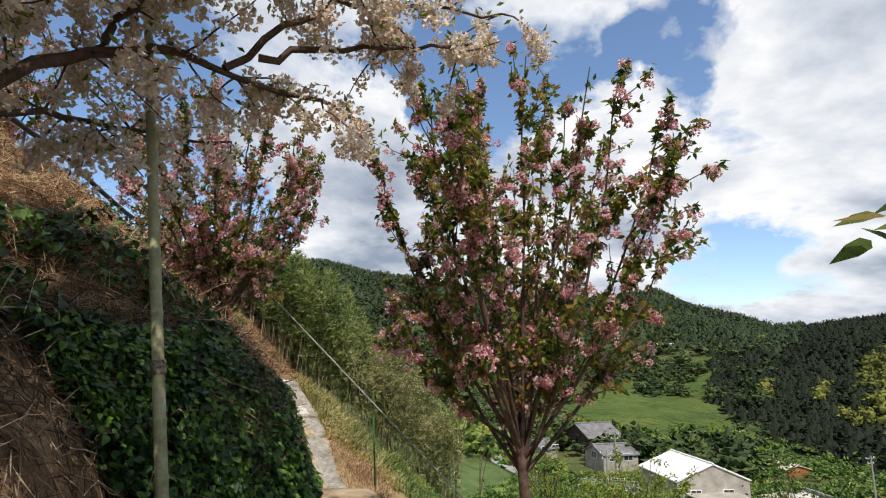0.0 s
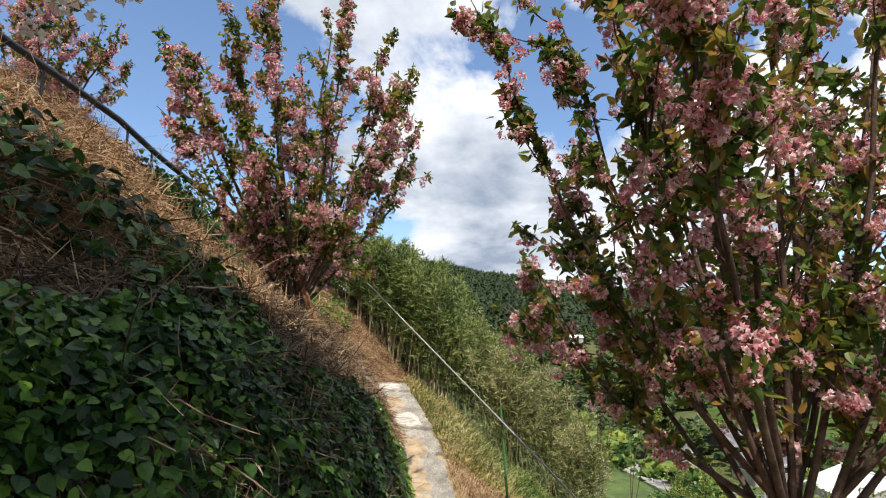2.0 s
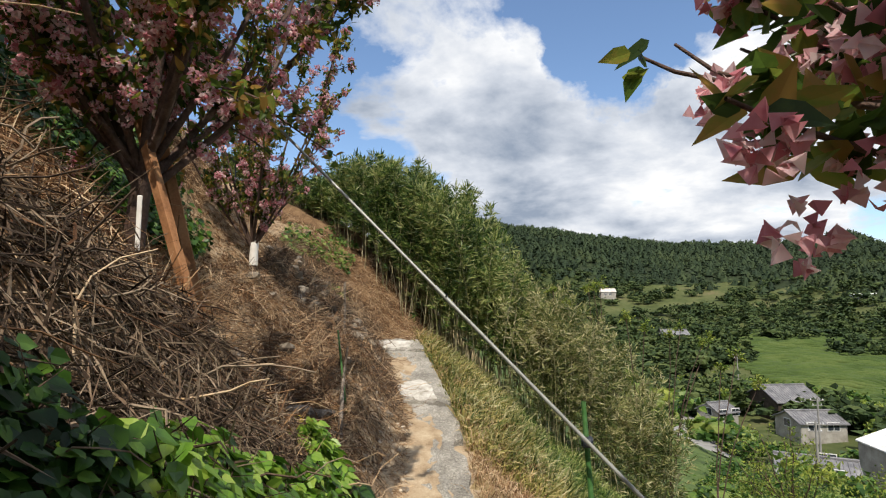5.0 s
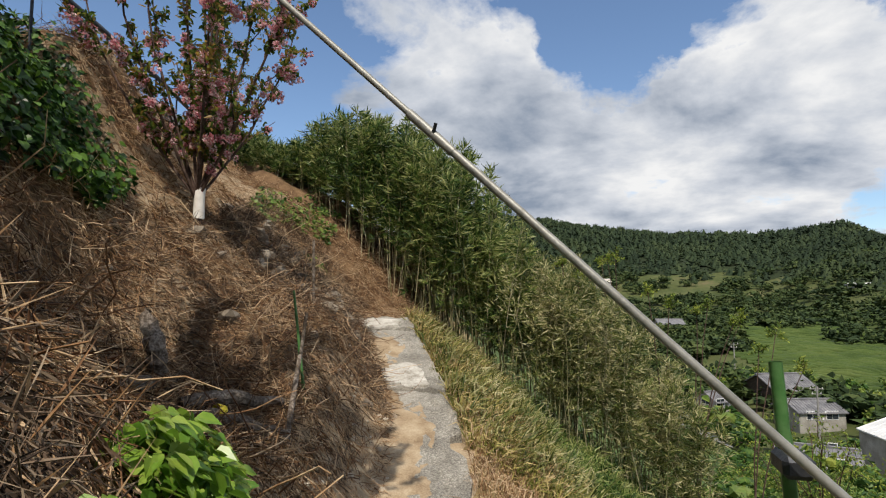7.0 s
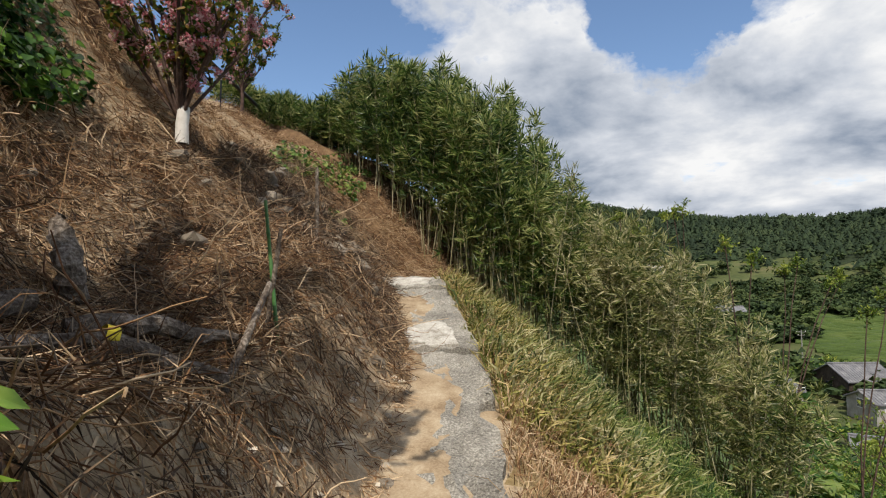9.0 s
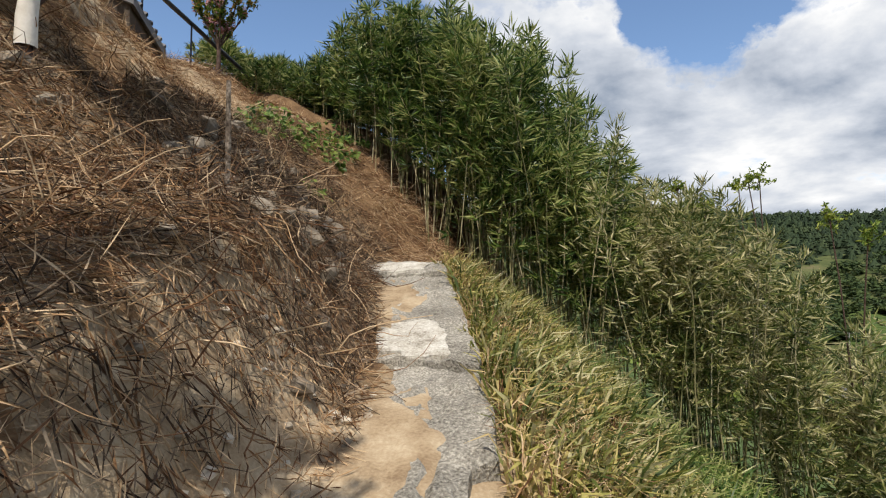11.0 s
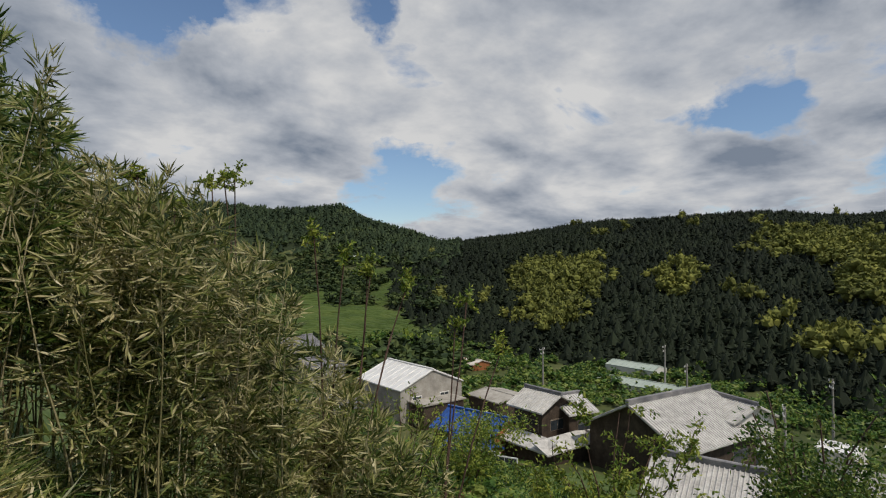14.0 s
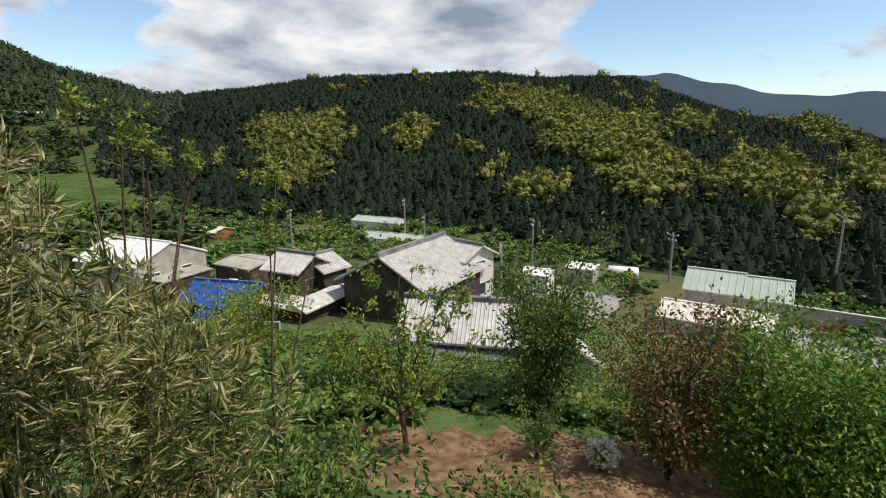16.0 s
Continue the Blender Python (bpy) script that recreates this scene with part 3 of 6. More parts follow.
def cherry(name, label, base, trunk, spread, height, petal_mat, seed, clusters=420, leaves=7000, leaf_len=0.085, limbs=11, trunk_r=0.085, lean=(0, 0, 1), low=0.12, ball=0.06, fill=1.0, reach=()):
    """A vase-shaped ornamental cherry: trunk, upright limbs, twigs, double blossoms and young leaves."""
    rng = np.random.RandomState(seed)
    ob = thing(name, label, "tree", m=Matrix.Translation(base))
    tp, tr = limb(rng, (0, 0, -0.15), lean, trunk, trunk_r, trunk_r * 0.75, 5, 0.05, 0.05)
    part("trunk", mesh_np("trunk", *tubes([(tp, tr)], 9), M["bark"], smooth=True), ob)
    top = tp[-1]
    tips = []
    main = height - trunk
    for k in range(limbs + len(reach)):
        lines = []
        a = k * 2.399 + rng.uniform(-0.3, 0.3)
        f = np.sqrt((min(k, limbs - 1) + 0.5) / limbs)
        start = tp[3] + (top - tp[3]) * rng.uniform(0.5, 1.0)
        goal = np.array([np.cos(a) * spread * f, np.sin(a) * spread * f, trunk + main * (0.98 - 0.38 * f * f)])
        if k >= limbs:
            goal = np.array(reach[k - limbs], float)
            a, f = np.arctan2(goal[1], goal[0]), 1.0
        way = goal - start
        n = 9
        t = np.linspace(0, 1, n)[:, None]
        bow = np.array([np.cos(a), np.sin(a), -0.4]) * spread * 0.12 * f
        pts = start + way * t + bow * np.sin(np.pi * t) + rng.normal(size=(n, 3)) * 0.035 * t
        lines.append((pts, np.linspace(trunk_r * 0.36, 0.008, n)))
        for q in range(int(13 * fill)):
            t0 = rng.uniform(low, 1.0)
            i = t0 * (n - 1)
            p0 = pts[int(i)] + (pts[min(int(i) + 1, n - 1)] - pts[int(i)]) * (i % 1)
            out = unit(np.array([p0[0] - top[0], p0[1] - top[1], 0.0]) * 0.7 + rng.normal(size=3) * 0.5 + np.array([0, 0, 0.75]))
            tl = rng.uniform(0.35, 0.95) * (1.15 - 0.5 * t0) * spread / 2.0
            tw, rw = limb(rng, p0, out, tl, 0.010, 0.004, 5, 0.10, 0.14)
            lines.append((tw, rw))
            tips.append(tw)
        tips.append(pts[5:])
        part("branch", mesh_np("branch", *tubes(lines, 5), M["bark"], smooth=True), ob)

    def along(count, lo=0.0):
        ids = rng.randint(0, len(tips), count)
        out = np.empty((count, 3))
        for j, i in enumerate(ids):
            tw = tips[i]
            t = rng.uniform(lo, 1) * (len(tw) - 1)
            k0 = int(t)
            out[j] = tw[k0] + (tw[min(k0 + 1, len(tw) - 1)] - tw[k0]) * (t - k0)
        return out

    c = along(clusters, 0.1)
    c = np.concatenate([c, c + rng.normal(size=c.shape) * 0.055, c + rng.normal(size=c.shape) * 0.055])
    c[:, 2] -= 0.04
    part("blossoms", mesh_np("blossoms", *blossom_balls(c, ball * 1.0, 26, rng), petal_mat), ob, kind="stuff")
    l = along(leaves // 5)
    l = np.repeat(l, 5, 0) + rng.normal(size=(len(l) * 5, 3)) * 0.03
    way = rng.normal(size=l.shape) * 0.8 + np.array([0, 0, -0.25])
    part("leaves", mesh_np("leaves", *leaf6(l, way, unit(rng.normal(size=l.shape) * 0.6 + np.array([0, 0, 0.8])), leaf_len * rng.uniform(0.6, 1.25, len(l)), leaf_len * 0.5), M["leaf"]), ob, kind="stuff")
    return ob


def gz(x, y):
    return float(ground_z(x, y))


cherry("cherry_tree", "pink double-flowered cherry tree beside the footpath", (1.08, 7.3, gz(1.08, 7.3)), 2.3, 2.25, 7.3, M["pink"], 11, 760, 18000, limbs=22, trunk_r=0.08, leaf_len=0.105, fill=1.4, low=0.2, reach=[(-1.8, 0.85, 3.9), (-1.3, 0.9, 4.7)])
cherry("cherry_tree", "pink cherry tree rooted on the grassy bank", (-3.9, 9.65, gz(-3.9, 9.65)), 0.9, 2.0, 4.75, M["pink"], 23, 640, 17000, limbs=20, trunk_r=0.075)
young = cherry("cherry_tree", "small pink cherry with a white-wrapped foot", (-6.4, 14.65, gz(-6.4, 14.65)), 0.6, 1.7, 5.0, M["pink"], 31, 260, 8500, limbs=14, trunk_r=0.06)
part("trunk_wrap", mesh_np("trunk_wrap", *tubes([([(0.0, 0.0, 0.12), (0.0, 0.0, 0.35), (0.01, 0.01, 0.52)], [0.072, 0.068, 0.062])], 10), M["wrap"], smooth=True), young, "white trunk wrap")
cherry("cherry_tree", "pinkish cherry tree above the bank", (-9.0, 10.2, gz(-9.0, 10.2)), 0.8, 1.3, 3.4, M["pink"], 37, 220, 5000, limbs=12, trunk_r=0.06)
cherry("cherry_tree", "slender bronze-leaved cherry above the rail", (-10.6, 20.6, gz(-10.6, 20.6)), 0.8, 1.0, 3.4, M["pink"], 38, 60, 5000, limbs=10, trunk_r=0.05)


def bamboo_thicket(name, label, spots, seed, leaf_mat, canes_mat, leaf_len, shoots, heights, bare=0.25):
    """Upright canes in a clump, each with side shoots that end in a fan of blades."""
    rng = np.random.RandomState(seed)
    lines, lp, lw = [], [], []
    fan = 7
    for (x, y), h in zip(spots, heights):
        z = gz(x, y)
        lean = np.array([rng.normal() * 0.08, rng.normal() * 0.08 - 0.02, 1.0])
        pts, rad = limb(rng, (x, y, z - 0.05), lean, h, 0.011, 0.003, 6, 0.02, 0.05)
        lines.append((pts, rad))
        lo = bare * rng.uniform(0.5, 1.4)
        t = lo + (1 - lo) * rng.uniform(0, 1, shoots) ** 0.75
        t[:2] = 0.995
        i = t * 5.999
        k = i.astype(int)
        p = pts[k] + (pts[k + 1] - pts[k]) * (i - k)[:, None]
        a = rng.uniform(0, 6.28, shoots)
        reach = rng.uniform(0.08, 0.50, shoots) * np.minimum(1.15 - t, 0.75)
        tip = p + np.stack([np.cos(a) * reach, np.sin(a) * reach, reach * rng.uniform(0.2, 1.1, shoots)], -1)
        out = np.stack([np.cos(a), np.sin(a), np.full(shoots, 0.35)], -1)
        lp.append(np.repeat(tip, fan, 0) + rng.normal(size=(shoots * fan, 3)) * 0.025)
        w = np.repeat(out, fan, 0) + rng.normal(size=(shoots * fan, 3)) * np.array([0.75, 0.75, 0.65])
        w[: 2 * fan, 2] += 1.2
        lw.append(w)
    ob = thing(name, label, "bamboo")
    part("cane_stand", mesh_np("cane_stand", *tubes(lines, 4), canes_mat, smooth=True), ob, kind="stuff")
    lp, lw = np.concatenate(lp), np.concatenate(lw)
    part("leaves", mesh_np("leaves", *cards(lp, lw, leaf_len * rng.uniform(0.6, 1.3, len(lp)), leaf_len * 0.135, rng), leaf_mat), ob, kind="stuff")
    return ob


def fill(poly, count, seed):
    """Random spots inside a polygon of plan corners."""
    rng = np.random.RandomState(seed)
    poly = np.array(poly, float)
    lo, hi = poly.min(0), poly.max(0)
    out = []
    while len(out) < count:
        p = rng.uniform(lo, hi)
        inside, j = False, len(poly) - 1
        for i in range(len(poly)):
            if (poly[i, 1] > p[1]) != (poly[j, 1] > p[1]) and p[0] < (poly[j, 0] - poly[i, 0]) * (p[1] - poly[i, 1]) / (poly[j, 1] - poly[i, 1]) + poly[i, 0]:
                inside = not inside
            j = i
        if inside:
            out.append(p)
    return np.array(out)


rg = np.random.RandomState(4)
# height of the thicket's upper edge along its run
TOP_X = [-14, -9.4, -8.1, -7.2, -6.4, -5.2, -4.25, -3.6, -3.0, -2.3, -1.5, -1.1, -0.7, -0.3, 0.3, 0.9]
TOP_Z = [5.6, 5.2, 5.75, 5.65, 5.45, 4.75, 3.85, 3.0, 1.95, 1.25, 0.95, 0.4, -0.2, -0.8, -1.4, -2.4]
for poly, count, seed, lab, llen, per, bare in (
    ([(-9.8, 22.6), (-7.0, 21.0), (-6.6, 23.4), (-9.8, 25)], 170, 1, "tall green bamboo grass thicket with bare lower canes", 0.25, 34, 0.22),
    ([(-13.0, 22.0), (-9.6, 22.0), (-9.6, 25), (-13.0, 25)], 90, 6, "green bamboo grass behind the bank crest", 0.25, 26, 0.05),
    ([(-7.0, 21.0), (-5.2, 20.2), (-3.1, 20.4), (-3.1, 22.8), (-6.6, 23.4)], 250, 2, "tall green bamboo grass thicket with bare lower canes", 0.24, 34, 0.28),
    ([(-3.4, 20.2), (-2.2, 19.4), (-1.4, 20.0), (-1.6, 22.4), (-3.2, 22.8)], 150, 3, "olive bamboo grass thicket on the lower slope", 0.19, 34, 0.2),
    ([(-1.4, 19.6), (-0.4, 19.0), (0.15, 19.2), (0.4, 20.0), (0.2, 22.0), (-1.5, 22.4)], 150, 4, "olive bamboo grass thicket with dry pale leaves", 0.18, 34, 0.15),
):
    sp = fill(poly, count, seed)
    sp = sp[wobble(sp[:, 0], sp[:, 1], 40 + seed, 1.1 if seed not in (3, 4) else 2.2) > (-0.55 if seed not in (3, 4) else -0.1)]
    top = np.interp(sp[:, 0] + 0.1 * (sp[:, 1] - 21.2), TOP_X, TOP_Z) + np.where(sp[:, 0] > -2.5, np.clip(0.4 * (sp[:, 1] - 19.8), -0.2, 0.8), 0.06 * (sp[:, 1] - 21.2))
    hs = np.clip(top - ground_z(sp[:, 0], sp[:, 1]) - np.abs(rg.normal(size=len(sp))) * 0.45 + 0.12 * wobble(sp[:, 0], sp[:, 1], 50, 2.4), 0.8, 6.0)
    bamboo_thicket("bamboo_thicket", lab, sp, seed + 1, M["dry_cane_leaf" if seed in (3, 4) else "cane_leaf"], M["cane"], llen, per, hs, bare)

# ---- far forest and valley planting ----


def blob_mesh(kind, rng):
    """Low crowns, unit size: a ragged cone for conifers, a lumpy dome for broadleaf trees."""
    if kind == "cone":
        n = 7
        core = [(np.cos(i * 6.283 / n) * 0.36 * rng.uniform(0.8, 1.15), np.sin(i * 6.283 / n) * 0.36 * rng.uniform(0.8, 1.15), 0.0) for i in range(n)] + [(0, 0, 0.85)]
        cf = [(i, (i + 1) % n, n) for i in range(n)]
        k = 13
        h = rng.uniform(0, 1, k) ** 1.2
        a = np.arange(k) * 2.4
        r = 0.40 * (1 - h) ** 0.7 + 0.03
        out = np.stack([np.cos(a), np.sin(a), np.full(k, 0.25)], -1)
        pos = np.stack([np.cos(a) * r * 0.8, np.sin(a) * r * 0.8, h * 0.88], -1)
        return joined((np.array(core), np.array(cf)), cards(pos, out + rng.normal(size=out.shape) * 0.25, 0.36 * (1.15 - h), 0.34 * (1.15 - h), rng, 0.25))
    nl, per, size = {"dome": (6, 15, 0.14), "weeds": (6, 17, 0.11), "bush": (4, 13, 0.19)}[kind]
    lumps = rng.normal(size=(nl, 3)) * np.array([0.21, 0.21, 0.13]) + np.array([0, 0, 0.52])
    d = unit(rng.normal(size=(nl * per, 3)) + np.array([0, 0, 0.45]))
    c = np.repeat(lumps, per, 0)
    v1, f1 = cards(c + d * 0.21 * rng.uniform(0.75, 1.15, (len(d), 1)), rng.normal(size=d.shape) + d * 0.3, size * rng.uniform(0.7, 1.3, len(d)), size * 0.85, rng, 0.3)
    b = bmesh.new()
    bmesh.ops.create_icosphere(b, subdivisions=1, radius=1)
    sv, sf = np.array([q.co for q in b.verts]), np.array([[q.index for q in g.verts] for g in b.faces])
    b.free()
    solid = lumps if kind != "bush" else lumps[:3]
    return joined((v1, f1), *[(sv * (0.175 if kind != "bush" else 0.19) * rng.uniform(0.8, 1.15, (len(sv), 1)) + l, sf) for l in solid])


def scatter(name, label, kind, mat, xy, width, height, seed, category="forest"):
    rng = np.random.RandomState(seed)
    protos = [blob_mesh(kind, rng) for _ in range(6)]
    z = ground_z(xy[:, 0], xy[:, 1])
    out = []
    for i, (x, y) in enumerate(xy):
        v, f = protos[i % 6]
        a = rng.uniform(0, 6.28)
        w, h = width * rng.uniform(0.7, 1.35), height * rng.uniform(0.75, 1.25)
        c, s = np.cos(a), np.sin(a)
        q = np.stack([(v[:, 0] * c - v[:, 1] * s) * w + x, (v[:, 0] * s + v[:, 1] * c) * w + y, v[:, 2] * h + z[i] - 0.05 * h], -1)
        out.append((q, f))
    v, f = joined(*out)
    return tagged(new(name, mesh_np(name, v, f, mat)), label, category, kind="stuff")


def polar(yaw, r):
    return np.stack([MID[0] - np.sin(np.radians(yaw)) * r, MID[1] + np.cos(np.radians(yaw)) * r], -1)


def broad_zone(yaw, t):
    """Where the young broadleaf wood stands among the conifers."""
    out = np.zeros(len(yaw), bool)
    for y0, t0, ry, rt in BROAD:
        out |= ((yaw - y0) / (0.8 * ry)) ** 2 + ((t - t0) / (0.78 * rt)) ** 2 < 1
    return out


# yaw, height up the hill and half sizes of each stand of broadleaf trees
BROAD = (
    (-44, 0.36, 5.2, 0.18), (-42.5, 0.16, 3.0, 0.10), (-55, 0.34, 1.6, 0.10), (-66.7, 0.60, 5.0, 0.14), (-71.5, 0.42, 4.6, 0.18), (-78.0, 0.25, 4.8, 0.12),
    (-75.5, 0.34, 4.0, 0.14), (-89, 0.32, 4.2, 0.13), (-92.5, 0.78, 4.0, 0.07), (-96, 0.54, 2.0, 0.14), (-82.4, 0.56, 2.8, 0.07), (-68, 0.13, 2.0, 0.04), (-92, 0.18, 2.5, 0.06),
)


def far_forest():
    rng = np.random.RandomState(77)
    n = 13500
    yaw = rng.uniform(-112, -27, n)
    foot, crest = np.interp(yaw, YAW, FOOT), np.interp(yaw, YAW, CREST)
    r = np.sqrt(rng.uniform(0, 1, n) * ((crest * 1.06) ** 2 - foot ** 2) + foot ** 2)
    t = (r - foot) / (crest - foot)
    zone = broad_zone(yaw + rng.normal(size=n) * 0.7, t + rng.normal(size=n) * 0.03)
    mixed = rng.uniform(size=n) < 0.003
    b = (zone & (rng.uniform(size=n) < 0.5)) | mixed
    gone = zone & ~b
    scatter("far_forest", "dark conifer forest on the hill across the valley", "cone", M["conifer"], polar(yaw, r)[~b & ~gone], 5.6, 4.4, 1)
    scatter("far_forest", "yellow-green broadleaf wood on the hill", "dome", M["broad"], polar(yaw, r)[b], 7.4, 7.0, 2)
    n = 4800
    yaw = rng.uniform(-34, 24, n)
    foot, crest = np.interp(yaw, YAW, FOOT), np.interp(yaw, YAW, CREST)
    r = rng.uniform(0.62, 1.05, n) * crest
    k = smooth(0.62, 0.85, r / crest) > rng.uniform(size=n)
    scatter("far_forest", "wooded ridge at the head of the valley, paled for haze", "cone", M["hazed_ridge"], polar(yaw, r)[k], 9.0, 7.0, 3)
    n = 2000
    yaw, r = rng.uniform(-32, 22, n), rng.uniform(90, 430, n)
    xy = polar(yaw, r)
    keep = (wobble(xy[:, 0], xy[:, 1], 12, 0.03) > -0.25) & ~((yaw > -30) & (yaw < -15) & (r > 125) & (r < 215))
    scatter("grove", "groves and hedges between the valley fields", "bush", M["grove"], xy[keep], 8.5, 5.0, 4, "grove")
    n = 1300
    yaw, r = rng.uniform(-33, 4, n), np.sqrt(rng.uniform(34 ** 2, 140 ** 2, n))
    xy = polar(yaw, r)
    keep = (wobble(xy[:, 0], xy[:, 1], 21, 0.09) > -0.15) & (np.abs(xy[:, 0] - 12) > 5)
    for hx_, hy_ in ((33, 125), (31, 109), (20, 117), (23, 81), (35, 80), (31, 61), (26, 56), (22, 50), (20, 45)):
        keep &= np.hypot(xy[:, 0] - hx_, xy[:, 1] - hy_) > 9
    keep &= ~((yaw < -25) & (r > 38) & (r < 78))
    k2 = rng.uniform(size=n) < 0.25
    scatter("grove", "bushes and small trees on the lower valley side", "bush", M["bush"], xy[keep & ~k2], 4.2, 3.2, 6, "grove")
    scatter("grove", "yellow-green young trees on the lower valley side", "bush", M["lime_leaf"], xy[keep & k2], 3.6, 3.6, 7, "grove")
    n = 1700
    yaw, r = rng.uniform(-100, -25, n), rng.uniform(58, 150, n)
    foot = np.interp(yaw, YAW, FOOT)
    xy = polar(yaw, r)
    keep = (r < foot + 8) & ((r > 82) | (wobble(xy[:, 0], xy[:, 1], 14, 0.08) > 0.2)) & ~((yaw > -42) & (r < 78))
    scatter("orchard", "low green orchard trees on the valley floor", "bush", M["bush"], xy[keep], 3.0, 1.9, 5, "orchard")


far_forest()

# ---- the bank: ivy, dry vines, twigs, stones ----


def bank_spots(n, y0, y1, u0, u1, seed):
    """Spots on the bank and its outward direction there."""
    rng = np.random.RandomState(seed)
    y, u = rng.uniform(y0, y1, n), rng.uniform(u0, u1, n)
    x = edge_x(y) - 0.85 - bank_off(y) - u
    z = ground_z(x, y)
    e = 0.05
    gx, gy = (ground_z(x + e, y) - ground_z(x - e, y)) / (2 * e), (ground_z(x, y + e) - ground_z(x, y - e)) / (2 * e)
    nor = unit(np.stack([-gx, -gy, np.ones(n)], -1))
    return rng, np.stack([x, y, z], -1), nor


def ivy_patch(name, label, n, y0, y1, u0, u1, seed, size=0.09, thick=0.22, mat="ivy", lumps=2.0, keep=-9.0):
    rng, p, nor = bank_spots(n, y0, y1, u0, u1, seed)
    k = wobble(p[:, 1], p[:, 2], seed + 1, lumps) > keep
    p, nor = p[k], nor[k]
    n = len(p)
    depth = thick * (0.35 + 0.65 * (0.5 + 0.5 * wobble(p[:, 1], p[:, 2] * 1.3, seed, lumps))) * rng.uniform(0.25, 1.0, n)
    pos = p + nor * depth[:, None]
    along = np.stack([rng.normal(size=n) * 0.5, rng.normal(size=n) * 0.6, np.full(n, -0.8)], -1) + nor * rng.uniform(0.1, 0.7, n)[:, None]
    face = unit(nor + np.array([0, 0, 0.5]) + rng.normal(size=(n, 3)) * 0.45)
    s = size * rng.uniform(0.55, 1.3, n)
    v, f = leaf6(pos, along, face, s, s * 0.85)
    ob = thing(name, label, "ivy")
    part("leaves", mesh_np("leaves", v, f, M[mat]), ob, kind="stuff")
    stems = []
    for i in range(0, n, max(1, n // 60)):
        q = [p[i] + nor[i] * 0.03]
        for _ in range(5):
            q.append(q[-1] + np.array([rng.normal() * 0.05, rng.normal() * 0.10, -0.09]) + nor[i] * 0.02)
        stems.append((q, np.linspace(0.007, 0.003, 6)))
    part("vine_stem", mesh_np("vine_stem", *tubes(stems, 4), M["bark"]), ob, kind="stuff")
    return ob


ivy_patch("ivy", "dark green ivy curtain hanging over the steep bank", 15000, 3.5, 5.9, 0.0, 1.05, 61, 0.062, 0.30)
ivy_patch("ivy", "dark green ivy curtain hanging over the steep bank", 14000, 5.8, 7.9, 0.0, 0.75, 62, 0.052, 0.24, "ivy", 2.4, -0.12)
ivy_patch("ivy", "sunlit small-leaved creeper at the foot of the bank", 4600, 7.8, 9.7, 0.0, 0.62, 68, 0.075, 0.25, "sunlit_ivy", 2.0, -0.35)
ivy_patch("ivy", "sunlit broad-leaved ivy mound beside the footpath", 1700, 9.9, 10.8, 0.3, 0.8, 63, 0.075, 0.2, "sunlit_ivy")
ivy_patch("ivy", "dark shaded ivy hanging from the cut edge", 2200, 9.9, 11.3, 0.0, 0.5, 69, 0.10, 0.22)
ivy_patch("ivy", "green ivy clump near the top of the bank", 4500, 11.4, 13.6, 3.2, 4.8, 64, 0.085, 0.6)
ivy_patch("ivy", "dark ivy and brambles on the upper bank", 4500, 9.6, 11.6, 3.4, 5.2, 67, 0.08, 0.7)
ivy_patch("ivy", "scattered ivy among dead vines on the bank", 2600, 3.4, 6.0, 1.0, 2.6, 65, 0.09, 0.3, keep=-0.2)
ivy_patch("weeds", "bright green weeds along the edge of the bamboo", 1500, 18.6, 22.2, 1.0, 2.8, 66, 0.10, 0.25, "bush", 1.4, 0.1)


def plank(name, label, a, b, w, th, mat, category="plank"):
    a, b = Vector(a), Vector(b)
    d = b - a
    bm = box_bm((w, th, d.length), (0, 0, d.length / 2), min(w, th) * 0.15)
    bmesh.ops.transform(bm, matrix=Matrix.Translation(a) @ d.to_track_quat("Z", "X").to_matrix().to_4x4(), verts=bm.verts)
    ob = thing(name, label, category)
    part("board", (bm, M[mat]), ob)
    return ob


def on(x, y, up=0.0):
    return np.array([x, y, gz(x, y) + up])


def straw_mat(name, label, n, y0, y1, u0, u1, seed, length, mat="straw", lift=0.05, keep=-9.0):
    rng, p, nor = bank_spots(n, y0, y1, u0, u1, seed)
    k = wobble(p[:, 1], p[:, 2], seed + 7, 1.7) > keep
    p, nor = p[k], nor[k]
    n = len(p)
    way = rng.normal(size=(n, 3)) + np.array([0.3, 0, -0.5])
    way = way - nor * (way * nor).sum(1)[:, None] * 0.8 + nor * rng.uniform(0.0, 0.5, n)[:, None]
    L = length * rng.uniform(0.3, 1.5, n)
    return tagged(new(name, mesh_np(name, *cards(p + nor * lift * rng.uniform(0, 1, n)[:, None], way, L, 0.0065 * rng.uniform(0.5, 1.6, n), rng, 0.6), M[mat])), label, "dry grass", kind="stuff")


straw_mat("dry_straw", "tangle of dry grass and dead vines on the bank", 28000, 9.2, 15.0, 0.6, 4.5, 71, 0.21)
straw_mat("dry_straw", "tangle of dry grass and dead vines on the bank", 15000, 15.0, 21.5, 0.0, 4.5, 72, 0.24)
straw_mat("dead_vines_mat", "grey-brown dead vines on the bank", 16000, 15.0, 19.5, 0.1, 2.8, 70, 0.2, "vine", 0.1)
straw_mat("dry_straw", "hanging dry grass over the bank crest", 30000, 3.0, 9.6, 1.15, 4.6, 73, 0.26)
# brown vine colour instead of straw, partly to carry the shade here
straw_mat("dry_straw", "dead vines and litter, coloured darker for the shaded bank", 16000, 0.3, 4.2, 0.0, 4.0, 75, 0.20, "vine")
